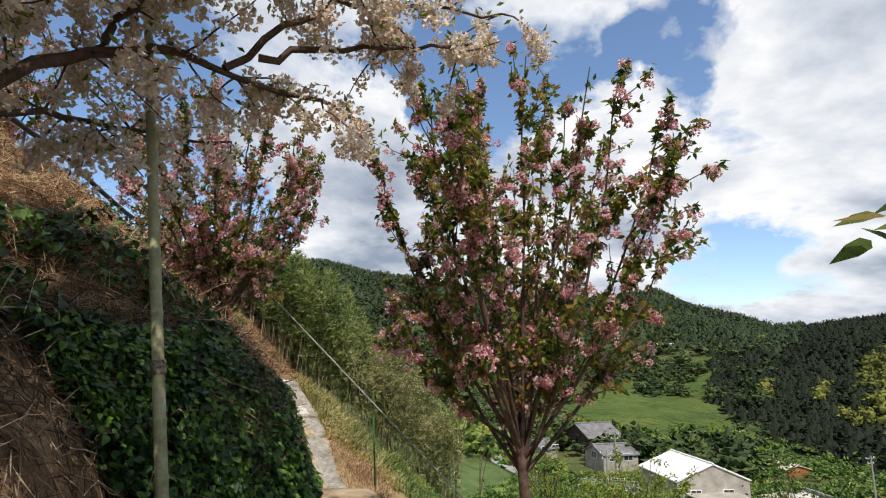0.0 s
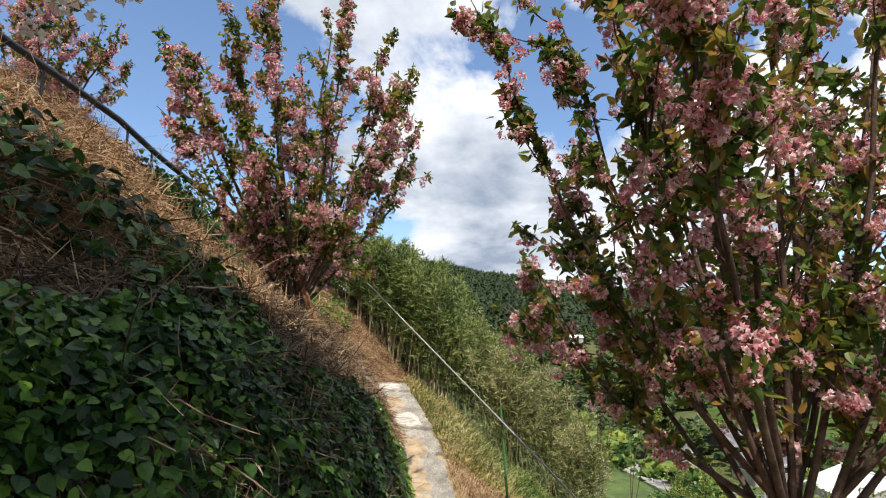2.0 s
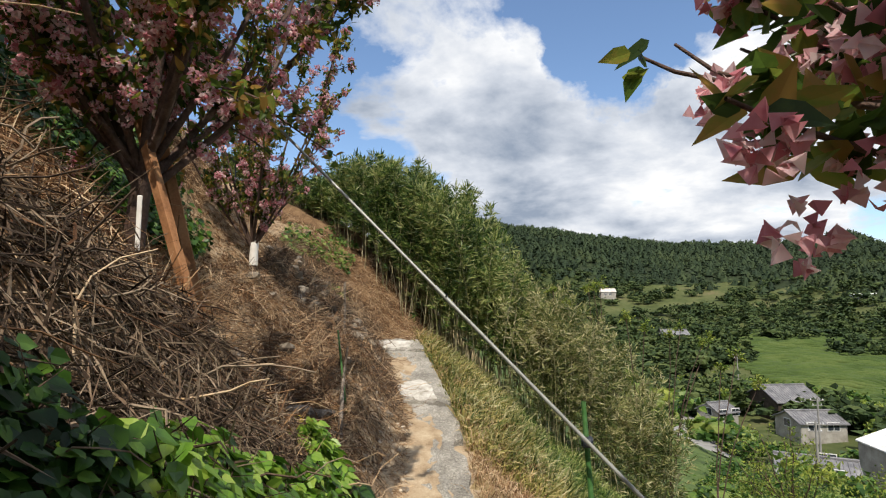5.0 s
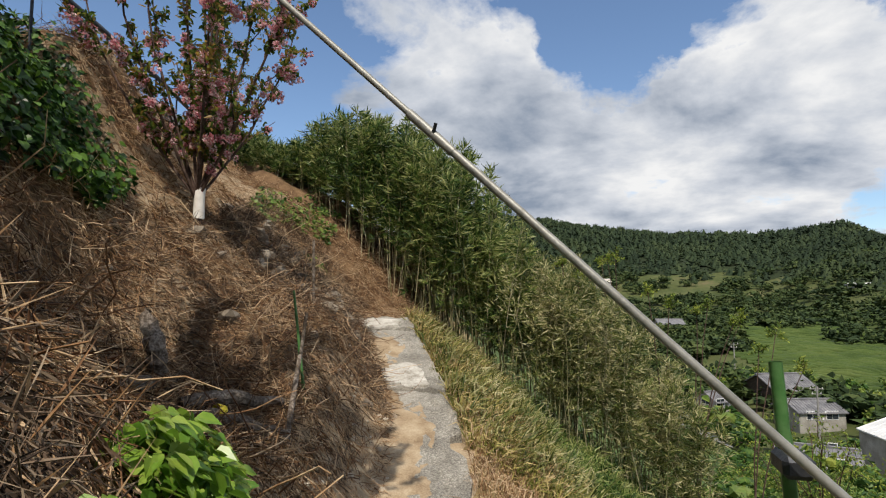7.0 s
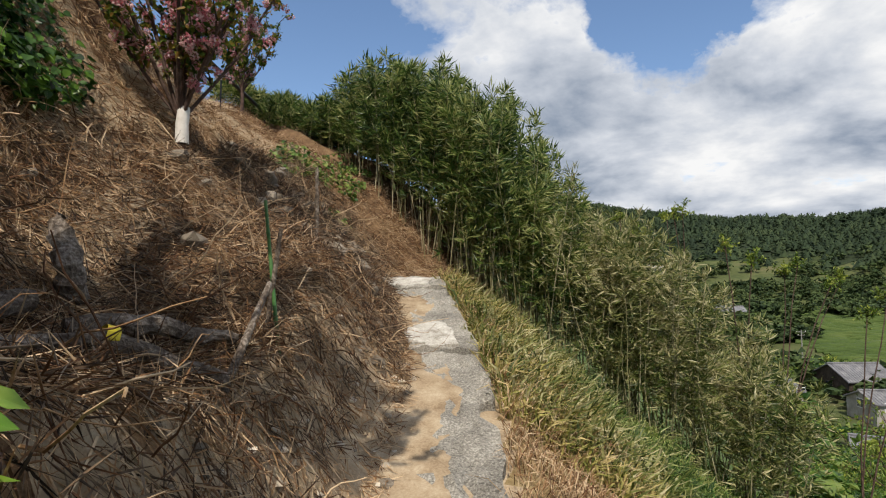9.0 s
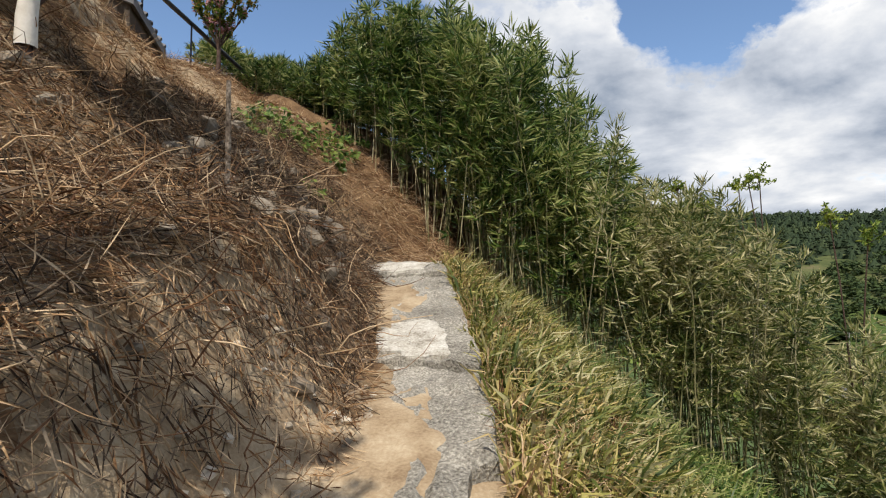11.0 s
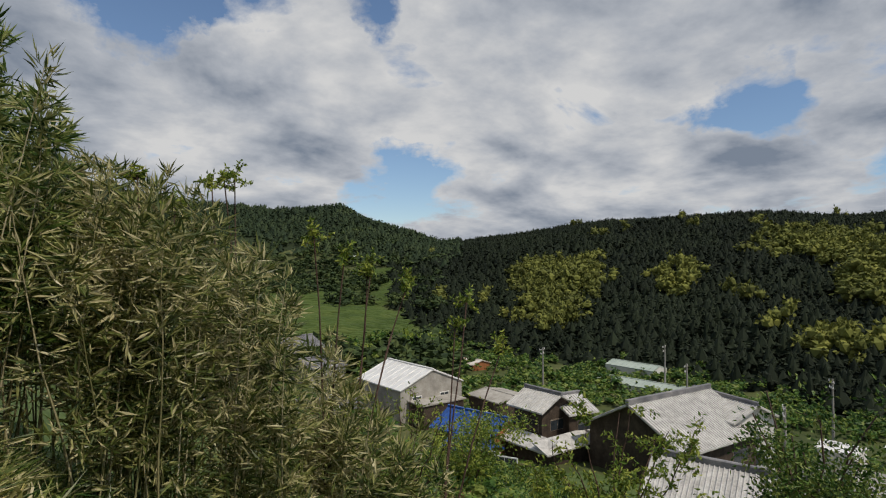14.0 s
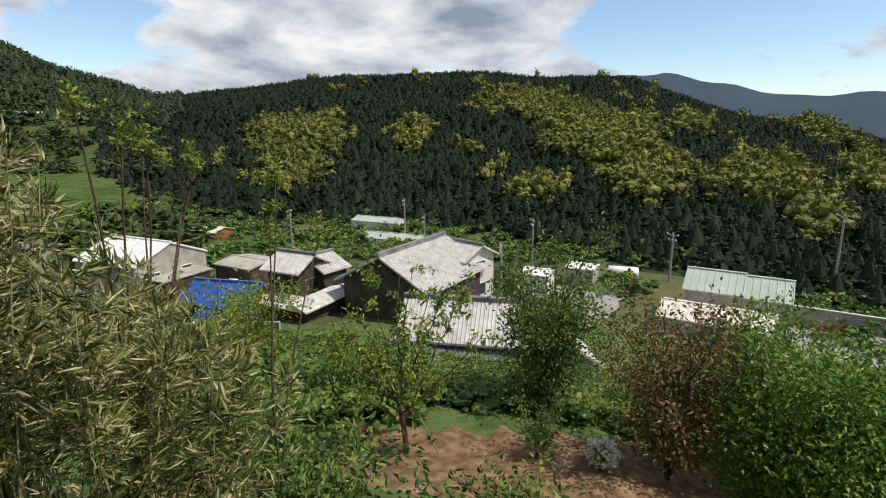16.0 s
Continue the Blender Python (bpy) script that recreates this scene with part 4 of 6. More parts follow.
straw_mat("dead_vines_mat", "dark brown dead vines above the ivy", 22000, 3.6, 9.6, 0.25, 1.35, 77, 0.18, "vine", 0.12)
straw_mat("dead_vines_mat", "dark brown dead vines on the bank", 14000, 9.2, 15.2, 0.4, 3.0, 78, 0.18, "vine", 0.08)
straw_mat("dry_straw", "dry grass where the path bends away", 3000, 18.8, 21.5, -1.6, 0.4, 76, 0.35)
straw_mat("dry_straw", "dry grass on the crest of the bank", 14000, 3.0, 22.0, 4.3, 8.5, 79, 0.35)
plank("white_board", "short white board beside the cherry trunk", on(-3.55, 9.35, -0.05), on(-3.58, 9.38, 0.5), 0.09, 0.025, "wrap", "board")
straw_mat("dry_straw", "pale dry litter on the bank foot", 4000, 8.8, 15.5, 0.0, 0.6, 74, 0.12)


def twig_tangle(name, label, n, y0, y1, u0, u1, seed, lo=0.25, hi=0.8, mat="straw"):
    rng, p, nor = bank_spots(n, y0, y1, u0, u1, seed)
    lines = []
    for i in range(n):
        a = unit(rng.normal(size=3) - nor[i] * 0.3)
        L, q, d = rng.uniform(lo, hi), p[i] + nor[i] * rng.uniform(0, 0.10), a
        pts = [q]
        for _ in range(5):
            d = unit(d + rng.normal(size=3) * 0.35 + np.array([0, 0, -0.06]))
            q = q + d * L / 5
            q[2] = max(q[2], gz(q[0], q[1]) + 0.01)
            pts.append(q.copy())
        r = rng.uniform(0.002, 0.0065)
        lines.append((pts, np.linspace(r, r * 0.5, 6)))
    return tagged(new(name, mesh_np(name, *tubes(lines, 4), M[mat])), label, "twigs", kind="stuff")


twig_tangle("dead_vines", "thin dead vines and twigs strewn over the bank", 1300, 9.3, 16.0, 0.3, 3.6, 81)
twig_tangle("dead_vines", "thin dead vines and twigs strewn over the bank", 500, 15.5, 20.5, 0.1, 3.2, 82)
# same brown vine colour, partly standing for the shade on this end
twig_tangle("dead_vines", "dead vines, coloured darker for the shaded bank", 700, 0.3, 4.0, 0.0, 3.0, 84, mat="vine")
twig_tangle("dead_vines", "bare brown vine stems above the ivy", 1100, 4.0, 9.5, 0.4, 1.5, 85, 0.2, 0.6, "vine")
twig_tangle("dead_vines", "thin dead vines hanging over the ivy", 700, 3.0, 9.4, 0.7, 4.2, 83)


def stone_mesh(seed):
    rng = np.random.RandomState(seed)
    bm = bmesh.new()
    bmesh.ops.create_icosphere(bm, subdivisions=1, radius=0.5)
    for v in bm.verts:
        v.co = Vector((v.co.x * 1.3, v.co.y, v.co.z * 0.65)) * rng.uniform(0.75, 1.2)
    me = bpy.data.meshes.new("stone")
    bm.to_mesh(me)
    bm.free()
    me.materials.append(M["stone"])
    return me


def strew_stones():
    rng, p, nor = bank_spots(150, 10.5, 17.0, 0.0, 2.8, 91)
    meshes = [stone_mesh(s) for s in range(5)]
    for i in range(150):
        ob = new("stone", meshes[i % 5])
        s = rng.uniform(0.03, 0.09) if i % 6 else rng.uniform(0.10, 0.24)
        ob.matrix_basis = pose(*(p[i] + nor[i] * s * 0.12), *rng.uniform(-35, 35, 2), rng.uniform(0, 360)) @ Matrix.Scale(s, 4)
        tagged(ob, "angular grey-brown stone lying on the bank", "stone", "stones on the bank")


strew_stones()


def rubble():
    """Larger angular rocks showing through the litter where the bank was cut."""
    rng, p, nor = bank_spots(70, 15.4, 18.4, 0.5, 2.3, 93)
    meshes = [stone_mesh(s + 40) for s in range(5)]
    for i in range(70):
        s = rng.uniform(0.10, 0.30)
        ob = new("stone", meshes[i % 5])
        ob.matrix_basis = pose(*(p[i] + nor[i] * s * 0.16), *rng.uniform(-40, 40, 2), rng.uniform(0, 360)) @ Matrix.Scale(s, 4)
        tagged(ob, "angular grey-brown rock bedded in the cut bank", "stone", "rocks in the cut bank")


rubble()


def strew_chips():
    """Small pale stone chips on the bare earth beside the path."""
    rng, p, nor = bank_spots(110, 11.6, 15.6, -0.05, 0.65, 95)
    meshes = [stone_mesh(s + 20) for s in range(4)]
    for me in meshes:
        me.materials[0] = M["chip"]
    for i in range(110):
        s = rng.uniform(0.03, 0.085)
        ob = new("stone_chip", meshes[i % 4])
        ob.matrix_basis = pose(*(p[i] + nor[i] * s * 0.15), *rng.uniform(-25, 25, 2), rng.uniform(0, 360)) @ Matrix.Scale(s, 4)
        tagged(ob, "pale flat stone chip on bare earth", "stone", "stone chips beside the path")


strew_chips()

# ---- grass along the lower side of the path ----


def tuft_strip(name, label, n, y0, y1, v0, v1, seed, length, width, mat, droop=0.5, lumps=2.0):
    rng = np.random.RandomState(seed)
    y, v = rng.uniform(y0, y1, n), v0 + (v1 - v0) * rng.uniform(0, 1, n) ** 0.8
    x = edge_x(y) + v
    z = ground_z(x, y)
    a = rng.uniform(0, 6.28, n)
    L = length * rng.uniform(0.5, 1.3, n) * (0.8 + 0.35 * wobble(x, y, seed, lumps))
    d0 = unit(np.stack([np.cos(a) * 0.5 + 0.05, np.sin(a) * 0.5, np.ones(n)], -1) + rng.normal(size=(n, 3)) * 0.25)
    d1 = unit(np.stack([np.cos(a) + 0.1, np.sin(a), np.full(n, 1 - 2 * droop)], -1) + rng.normal(size=(n, 3)) * 0.35)
    side = unit(np.cross(d0, d1 + rng.normal(size=(n, 3)) * 0.2))
    b = np.stack([x, y, z - 0.03], -1)
    m_ = b + d0 * (L * 0.55)[:, None]
    t_ = m_ + d1 * (L * 0.45)[:, None]
    w = (width * rng.uniform(0.6, 1.3, n))[:, None]
    V = np.stack([b - side * w / 3, b + side * w / 3, m_ + side * w / 2, m_ - side * w / 2, t_], 1).reshape(-1, 3)
    o = np.arange(n)[:, None] * 5
    F = np.concatenate([o + [0, 1, 2], o + [0, 2, 3], o + [3, 2, 4]], 1).reshape(-1, 3)
    return tagged(new(name, mesh_np(name, V, F, M[mat])), label, "grass", kind="stuff")


tuft_strip("bamboo_grass", "yellow-green dwarf bamboo along the path edge", 14000, 14.8, 20.0, 0.03, 1.9, 101, 0.42, 0.018, "sasa", 0.42, 3.0)
tuft_strip("bamboo_grass", "green dwarf bamboo shoots among the dry blades", 5000, 15.2, 20.2, 0.1, 2.2, 107, 0.55, 0.022, "dry_cane_leaf", 0.38, 3.0)
tuft_strip("dry_grass", "dry brown grass on the slope below the path", 9000, 7.0, 16.0, 0.02, 1.7, 102, 0.30, 0.008, "straw", 0.6)
tuft_strip("dry_grass", "dry stalks among the dwarf bamboo", 6000, 13.5, 19.5, 0.03, 1.4, 106, 0.38, 0.007, "straw", 0.5)
tuft_strip("bamboo_grass", "olive undergrowth below the bamboo thickets", 9000, 15.0, 21.5, 1.5, 4.4, 103, 0.45, 0.018, "cane_leaf", 0.55)
tuft_strip("green_grass", "mixed green grass on the lower slope", 9000, 2.0, 24.0, 2.2, 7.5, 104, 0.45, 0.02, "bush", 0.6)
tuft_strip("dry_grass", "pale dry grass mound on the slope", 5000, 20.0, 23.0, 6.6, 9.0, 105, 0.4, 0.012, "straw", 0.7)

# ---- white cherry over the path ----


def white_cherry():
    rng = np.random.RandomState(7)
    base = np.array([-2.75, 1.7, gz(-2.75, 1.7)])
    ob = thing("cherry_tree", "white double-flowered cherry spreading over the path", "tree", m=Matrix.Translation(base))
    fork = np.array([-2.70, 2.75, 2.75])
    part("trunk", mesh_np("trunk", *tubes([([np.array([0, 0, -0.2]), (fork - base) * 0.5 + np.array([0.1, 0, 0.1]), fork - base], [0.16, 0.13, 0.11])], 10), M["bark"], smooth=True), ob)
    mains = [
        [fork, (-2.47, 3.14, 3.21), (-2.28, 3.3, 3.41), (-1.9, 3.49, 3.48), (-1.59, 3.7, 3.49), (-1.0, 4.0, 3.42), (-0.6, 4.3, 3.3)],
        [(-2.28, 3.3, 3.41), (-2.16, 3.35, 3.69), (-1.9, 3.4, 3.98), (-1.4, 3.7, 4.3), (-0.8, 4.0, 4.45)],
        [(-1.59, 3.7, 3.49), (-1.2, 3.81, 3.97), (-0.81, 3.96, 4.25), (-0.2, 4.2, 4.35), (0.5, 4.4, 4.4)],
        [(-1.4, 3.72, 3.6), (-0.9, 4.0, 3.85), (-0.3, 4.2, 3.98), (0.3, 4.4, 4.1)],
        [fork, (-2.6, 3.4, 3.0), (-2.4, 4.2, 3.2), (-2.0, 4.9, 3.4)],
        # rear and upper limbs, mostly out of view, added to shade the bank
        [fork, (-2.2, 2.2, 3.6), (-1.4, 1.8, 4.3), (-0.5, 1.4, 4.7)],
        [fork, (-2.6, 1.8, 3.6), (-2.4, 0.6, 4.4), (-2.0, -0.5, 4.8)],
        [fork, (-2.4, 1.6, 3.9), (-1.6, 0.8, 4.6), (-0.6, 0.2, 5.0)],
        [fork, (-3.2, 1.6, 3.8), (-3.6, 0.6, 4.5), (-3.6, -0.6, 5.0)],
        [fork, (-2.9, 2.2, 4.2), (-2.8, 1.4, 5.2), (-2.6, 0.8, 5.8)],
        [fork, (-3.3, 2.9, 4.0), (-3.9, 3.0, 4.8), (-4.5, 2.9, 5.2)],
        [(-1.4, 1.8, 4.3), (-0.6, 0.6, 4.8), (0.3, -0.6, 5.0)],
        [(-2.4, 0.6, 4.4), (-1.4, -0.4, 4.9), (-0.6, -1.4, 5.1)],
        [(-0.5, 1.4, 4.7), (0.5, 1.0, 4.9), (1.4, 0.4, 5.0)],
        [fork, (-2.8, 3.0, 4.6), (-2.4, 3.5, 5.3), (-2.1, 4.0, 5.6)],
        [fork, (-2.6, 2.7, 4.8), (-1.8, 3.4, 5.6), (-1.0, 4.6, 5.8)],
        [fork, (-2.5, 2.4, 4.9), (-1.6, 2.4, 5.6), (-0.8, 3.2, 5.8)],
        [(-2.4, 3.5, 5.3), (-1.8, 4.0, 5.6), (-1.3, 4.7, 5.7)],
        [(-2.3, 2.4, 3.4), (-1.6, 2.6, 4.0), (-0.8, 2.5, 4.5), (0.2, 2.4, 4.8)],
        [(-2.5, 1.8, 3.8), (-2.0, 2.4, 4.6), (-1.6, 3.0, 5.2)],
        [fork, (-3.1, 2.4, 3.6), (-3.6, 2.0, 4.4), (-4.0, 1.6, 5.0)],
        [fork, (-3.0, 3.3, 3.7), (-3.4, 3.9, 4.5), (-3.7, 4.2, 5.0)],
    ]
    lines, tips = [], []
    for k, q in enumerate(mains):
        q = np.array(q, float) - base
        t = np.linspace(0, len(q) - 1, 14)
        pts = np.stack([np.interp(t, np.arange(len(q)), q[:, i]) for i in range(3)], -1) + rng.normal(size=(14, 3)) * 0.02
        lines.append((pts, np.linspace(0.05 if k in (0, 5, 6, 7) else 0.03, 0.010, 14)))
        for _ in range(15 if k < 5 else 42):
            i = rng.randint(3, 14)
            w = unit(rng.normal(size=3) * np.array([1, 1, 0.7]) + np.array([0.2, 0.2, 0.05]))
            tw = limb(rng, pts[i], w, rng.uniform(0.35, 0.85), 0.009, 0.004, 5, -0.03, 0.16)
            lines.append(tw)
            tips.append(tw[0])
    part("branchwork", mesh_np("branchwork", *tubes(lines, 6), M["bark"], smooth=True), ob, kind="stuff")
    c = []
    for tw in tips:
        for _ in range(rng.randint(3, 9)):
            t = rng.uniform(0.15, 1) * 5
            c.append(tw[int(min(t, 4))] + (tw[int(min(t, 4)) + 1] - tw[int(min(t, 4))]) * (t % 1) + np.array([0, 0, -0.05]))
    c = np.array(c)
    c = np.concatenate([c] + [c + rng.normal(size=c.shape) * 0.05 for _ in range(2)])
    part("blossoms", mesh_np("blossoms", *blossom_balls(c, 0.070, 12, rng), M["white"]), ob, kind="stuff")
    tt = np.concatenate(tips)
    l = tt[rng.randint(0, len(tt), 5000)] + rng.normal(size=(5000, 3)) * 0.07
    part("leaves", mesh_np("leaves", *cards(l, rng.normal(size=l.shape), 0.08, 0.035, rng), M["lime_leaf"]), ob, kind="stuff")
    # top leaves out of view, added to deepen the crown's cast shade
    hi = tt[tt[:, 2] + base[2] > 5.1]
    l = hi[rng.randint(0, len(hi), 9000)] + rng.normal(size=(9000, 3)) * 0.10
    part("leaves", mesh_np("leaves", *cards(l, rng.normal(size=l.shape), 0.15, 0.09, rng), M["leaf"]), ob, kind="stuff")


white_cherry()

# a low branch tip of a neighbouring tree, close on the right at the start
def branch_tip():
    rng = np.random.RandomState(17)
    b = np.array([2.9, 2.2, gz(2.9, 2.2)])
    ob = thing("young_tree", "slim young cherry sapling beside the path", "tree", m=Matrix.Translation(b))
    q = np.array([(0, 0, -0.2), (-0.05, 0.0, 1.5), (-0.1, 0.05, 2.6), (-0.2, 0.1, 3.3)])
    part("trunk", mesh_np("trunk", *tubes([(q, [0.03, 0.025, 0.015, 0.006])], 6), M["bark"]), ob)
    l = np.array([1.42, 1.62, 1.88]) - b + rng.normal(size=(7, 3)) * np.array([0.05, 0.05, 0.06])
    tw = np.array([q[2], (l.mean(0) + q[2]) / 2 + [0, 0, 0.1], l.mean(0)])
    part("branch", mesh_np("branch", *tubes([(tw, [0.012, 0.008, 0.004])], 5), M["bark"]), ob)
    n = len(l)
    part("leaves", mesh_np("leaves", *leaf6(l, np.array([[-1.0, 0.2, -0.25]]) + rng.normal(size=(n, 3)) * 0.25, np.array([[0, -0.6, 0.8]]) + rng.normal(size=(n, 3)) * 0.2, np.full(n, 0.14), np.full(n, 0.06)), M["leaf"]), ob, kind="stuff")


branch_tip()

# ---- poles, pipe, rail ----


def cane_pole(name, label, a, b, r, mat, nodes=0.42, category="pole"):
    """A bamboo pole with its swollen joints."""
    a, b = np.array(a, float), np.array(b, float)
    L = np.linalg.norm(b - a)
    ts, rs, s = [0.0], [r], 0.0
    while s + nodes < L:
        s += nodes
        for o, k in ((-0.02, 1.0), (-0.006, 1.10), (0.006, 1.10), (0.02, 0.97)):
            ts.append((s + o) / L)
            rs.append(r * k * (1 - 0.25 * s / L))
    ts.append(1.0)
    rs.append(r * 0.74)
    t = np.array(ts)[:, None]
    pts = a + (b - a) * t
    v, f = tubes([(pts, rs)], 10)
    n = len(v)
    v = np.concatenate([v, [a], [b]])
    cap = [(i, (i + 1) % 10, n, n) for i in range(10)] + [(n - 10 + i, n - 10 + (i + 1) % 10, n + 1, n + 1) for i in range(10)]
    me = mesh_np(name, v, f, M[mat], smooth=True)
    ob = thing(name, label, category)
    part("culm", me, ob)
    return ob


p = cane_pole("bamboo_pole", "tall weathered bamboo prop leaning beside the bank", (-1.60, 3.63, path_z(3.6) - 0.25), (-2.48, 4.12, 4.4), 0.045, "pole", 0.36)
part("tie", mesh_np("tie", *tubes([([(-1.912, 3.804, 1.33), (-1.929, 3.813, 1.42)], [0.050, 0.050])], 10), M["wood"]), p, "twine wrapping")


def line_pt(x):
    return np.array([x, 9.844 + 0.12 * (-1.2 - x), 0.614 + 0.957 * (-1.2 - x)])


pipe = thing("metal_pipe", "long galvanised pipe slanting over the path", "pipe")
for x0, x1, r in ((0.4, -1.99, 0.0105), (-1.93, -4.9, 0.0092)):
    pts = [line_pt(x0 + (x1 - x0) * k / 6) for k in range(7)]
    part("tube", mesh_np("tube", *tubes([(pts, [r] * 7)], 14), M["steel"], smooth=True), pipe)
part("joint", mesh_np("joint", *tubes([([line_pt(-1.91), line_pt(-2.03)], [0.0125, 0.0125])], 14), M["steel"], smooth=True), pipe, "short coupling sleeve")
part("bolt", mesh_np("bolt", *tubes([([line_pt(-1.96) + [0, -0.01, 0.008], line_pt(-1.96) + [0.008, -0.018, 0.026]], [0.005, 0.005])], 6), M["rail"]), pipe)
pp = cane_pole("bamboo_post", "green bamboo post holding up the pipe", (-1.10, 9.95, gz(-1.1, 9.95) - 0.2), (-1.22, 9.945, 0.80), 0.018, "green_bamboo", 0.4, "post")
part("clamp", (box_bm((0.06, 0.09, 0.045), (-1.205, 9.92, 0.60), 0.01), M["rail"]), pp, "dark pipe clamp")

RAIL = [(-5.2, 0, 5.0), (-6.0, 5.5, 4.85), (-6.43, 9.07, 4.66), (-6.6, 10.1, 4.50), (-6.9, 11.6, 4.40), (-7.85, 13.9, 4.69), (-9.6, 17.4, 5.2), (-10.5, 19.3, 5.35), (-11.6, 23.3, 5.1)]
rl = thing("orchard_rail", "dark steel orchard monorail on thin legs along the bank", "rail")
q = np.array(RAIL)
t = np.linspace(0, len(q) - 1, 40)
rp = np.stack([np.interp(t, np.arange(len(q)), q[:, i]) for i in range(3)], -1)
part("beam", mesh_np("beam", *tubes([(rp, [0.045] * 40)], 8), M["rail"], smooth=True), rl)
for k in range(2, 40, 3):
    x, y, z = rp[k]
    part("leg", mesh_np("leg", *tubes([([(x, y, z), (x, y, min(gz(x, y), z - 0.15) - 0.15)], [0.018, 0.018])], 6), M["rail"]), rl)


plank("wooden_brace", "brown wooden brace propping the cherry tree", on(-3.62, 10.15, -0.1), (-3.88, 9.75, 2.6), 0.075, 0.05, "plank", "brace")
plank("wooden_brace", "brown wooden brace propping the cherry tree", on(-3.1, 9.45, -0.1), (-3.85, 9.6, 2.5), 0.07, 0.05, "plank", "brace")


def log_thing(name, label, pts, radii, mat="wood", category="log", seed=3):
    rng = np.random.RandomState(seed)
    q = np.array(pts, float)
    t = np.linspace(0, len(q) - 1, 14)
    p_ = np.stack([np.interp(t, np.arange(len(q)), q[:, i]) for i in range(3)], -1) + rng.normal(size=(14, 3)) * radii[0] * 0.12
    r = np.interp(t, np.arange(len(radii)) * (len(q) - 1) / (len(radii) - 1), radii) * rng.uniform(0.85, 1.15, 14)
    v, f = tubes([(np.concatenate([p_[:1], p_, p_[-1:]]), np.concatenate([[0.001], r, [0.001]]))], 9)
    v = v + rng.normal(size=v.shape) * radii[0] * 0.08
    ob = thing(name, label, category)
    part("wood", mesh_np("wood", v, f, M[mat]), ob)
    return ob


lg = log_thing("log", "long dark log lying at the foot of the bank", [on(-4.5, 10.75, 0.12), on(-4.13, 11.45, 0.12), on(-3.95, 11.85, 0.12), on(-3.70, 12.28, 0.12)], [0.05, 0.05, 0.045])
for x_, y_ in ((-4.13, 11.43), (-3.97, 11.82)):
    part("tape", mesh_np("tape", *tubes([([on(x_, y_, 0.13), on(x_ + 0.02, y_ + 0.05, 0.13)], [0.056, 0.056])], 12), M["tape"]), lg, "yellow marking tape")
log_thing("log", "thin pole lying beside the dark log", [on(-4.3, 10.0, 0.1), on(-4.4, 10.5, 0.1), on(-4.42, 11.0, 0.1)], [0.035, 0.03], seed=5)
log_thing("tree_stump", "grey weathered split stump standing on the bank", [on(-4.98, 12.42, -0.1), on(-4.97, 12.4, 0.2), on(-5.07, 12.4, 0.46)], [0.10, 0.085, 0.035], category="stump", seed=6)
log_thing("driftwood", "pale weathered piece of broken root wood", [on(-4.75, 11.35, 0.12), on(-4.62, 11.6, 0.18), on(-4.6, 11.95, 0.2)], [0.05, 0.085, 0.05], seed=7)
log_thing("driftwood", "pale weathered piece of broken root wood", [on(-4.6, 10.7, 0.12), on(-4.75, 11.0, 0.2), on(-4.95, 11.35, 0.28)], [0.035, 0.06, 0.035], seed=8)
log_thing("driftwood", "pale bent root lying over the litter", [on(-4.3, 11.9, 0.12), on(-4.15, 12.25, 0.2), on(-4.0, 12.7, 0.1)], [0.06, 0.055, 0.03], seed=9)
log_thing("stick", "thin upright stake on the bank", [on(-5.05, 15.2, -0.1), on(-5.05, 15.2, 0.5), on(-5.06, 15.2, 0.85)], [0.02, 0.018, 0.015], category="stick", seed=11)

# props of the young tree further along
cane_pole("bamboo_stake", "green bamboo stake leaning on the bank", on(-4.04, 13.18, -0.1), (-4.22, 13.24, 1.0), 0.016, "green_bamboo", 0.3, "stake")
cane_pole("wooden_stake", "grey round pole leaning on the bank", on(-4.17, 13.18, -0.1), (-4.08, 13.23, 0.80), 0.02, "wood", 2.0, "stake")
cane_pole("wooden_stake", "grey slanting pole end beside the log", on(-3.72, 12.28, 0.02), (-4.07, 13.1, 0.42), 0.026, "wood", 2.0, "stake")

# ---- shrubs and trees on the slope below ----


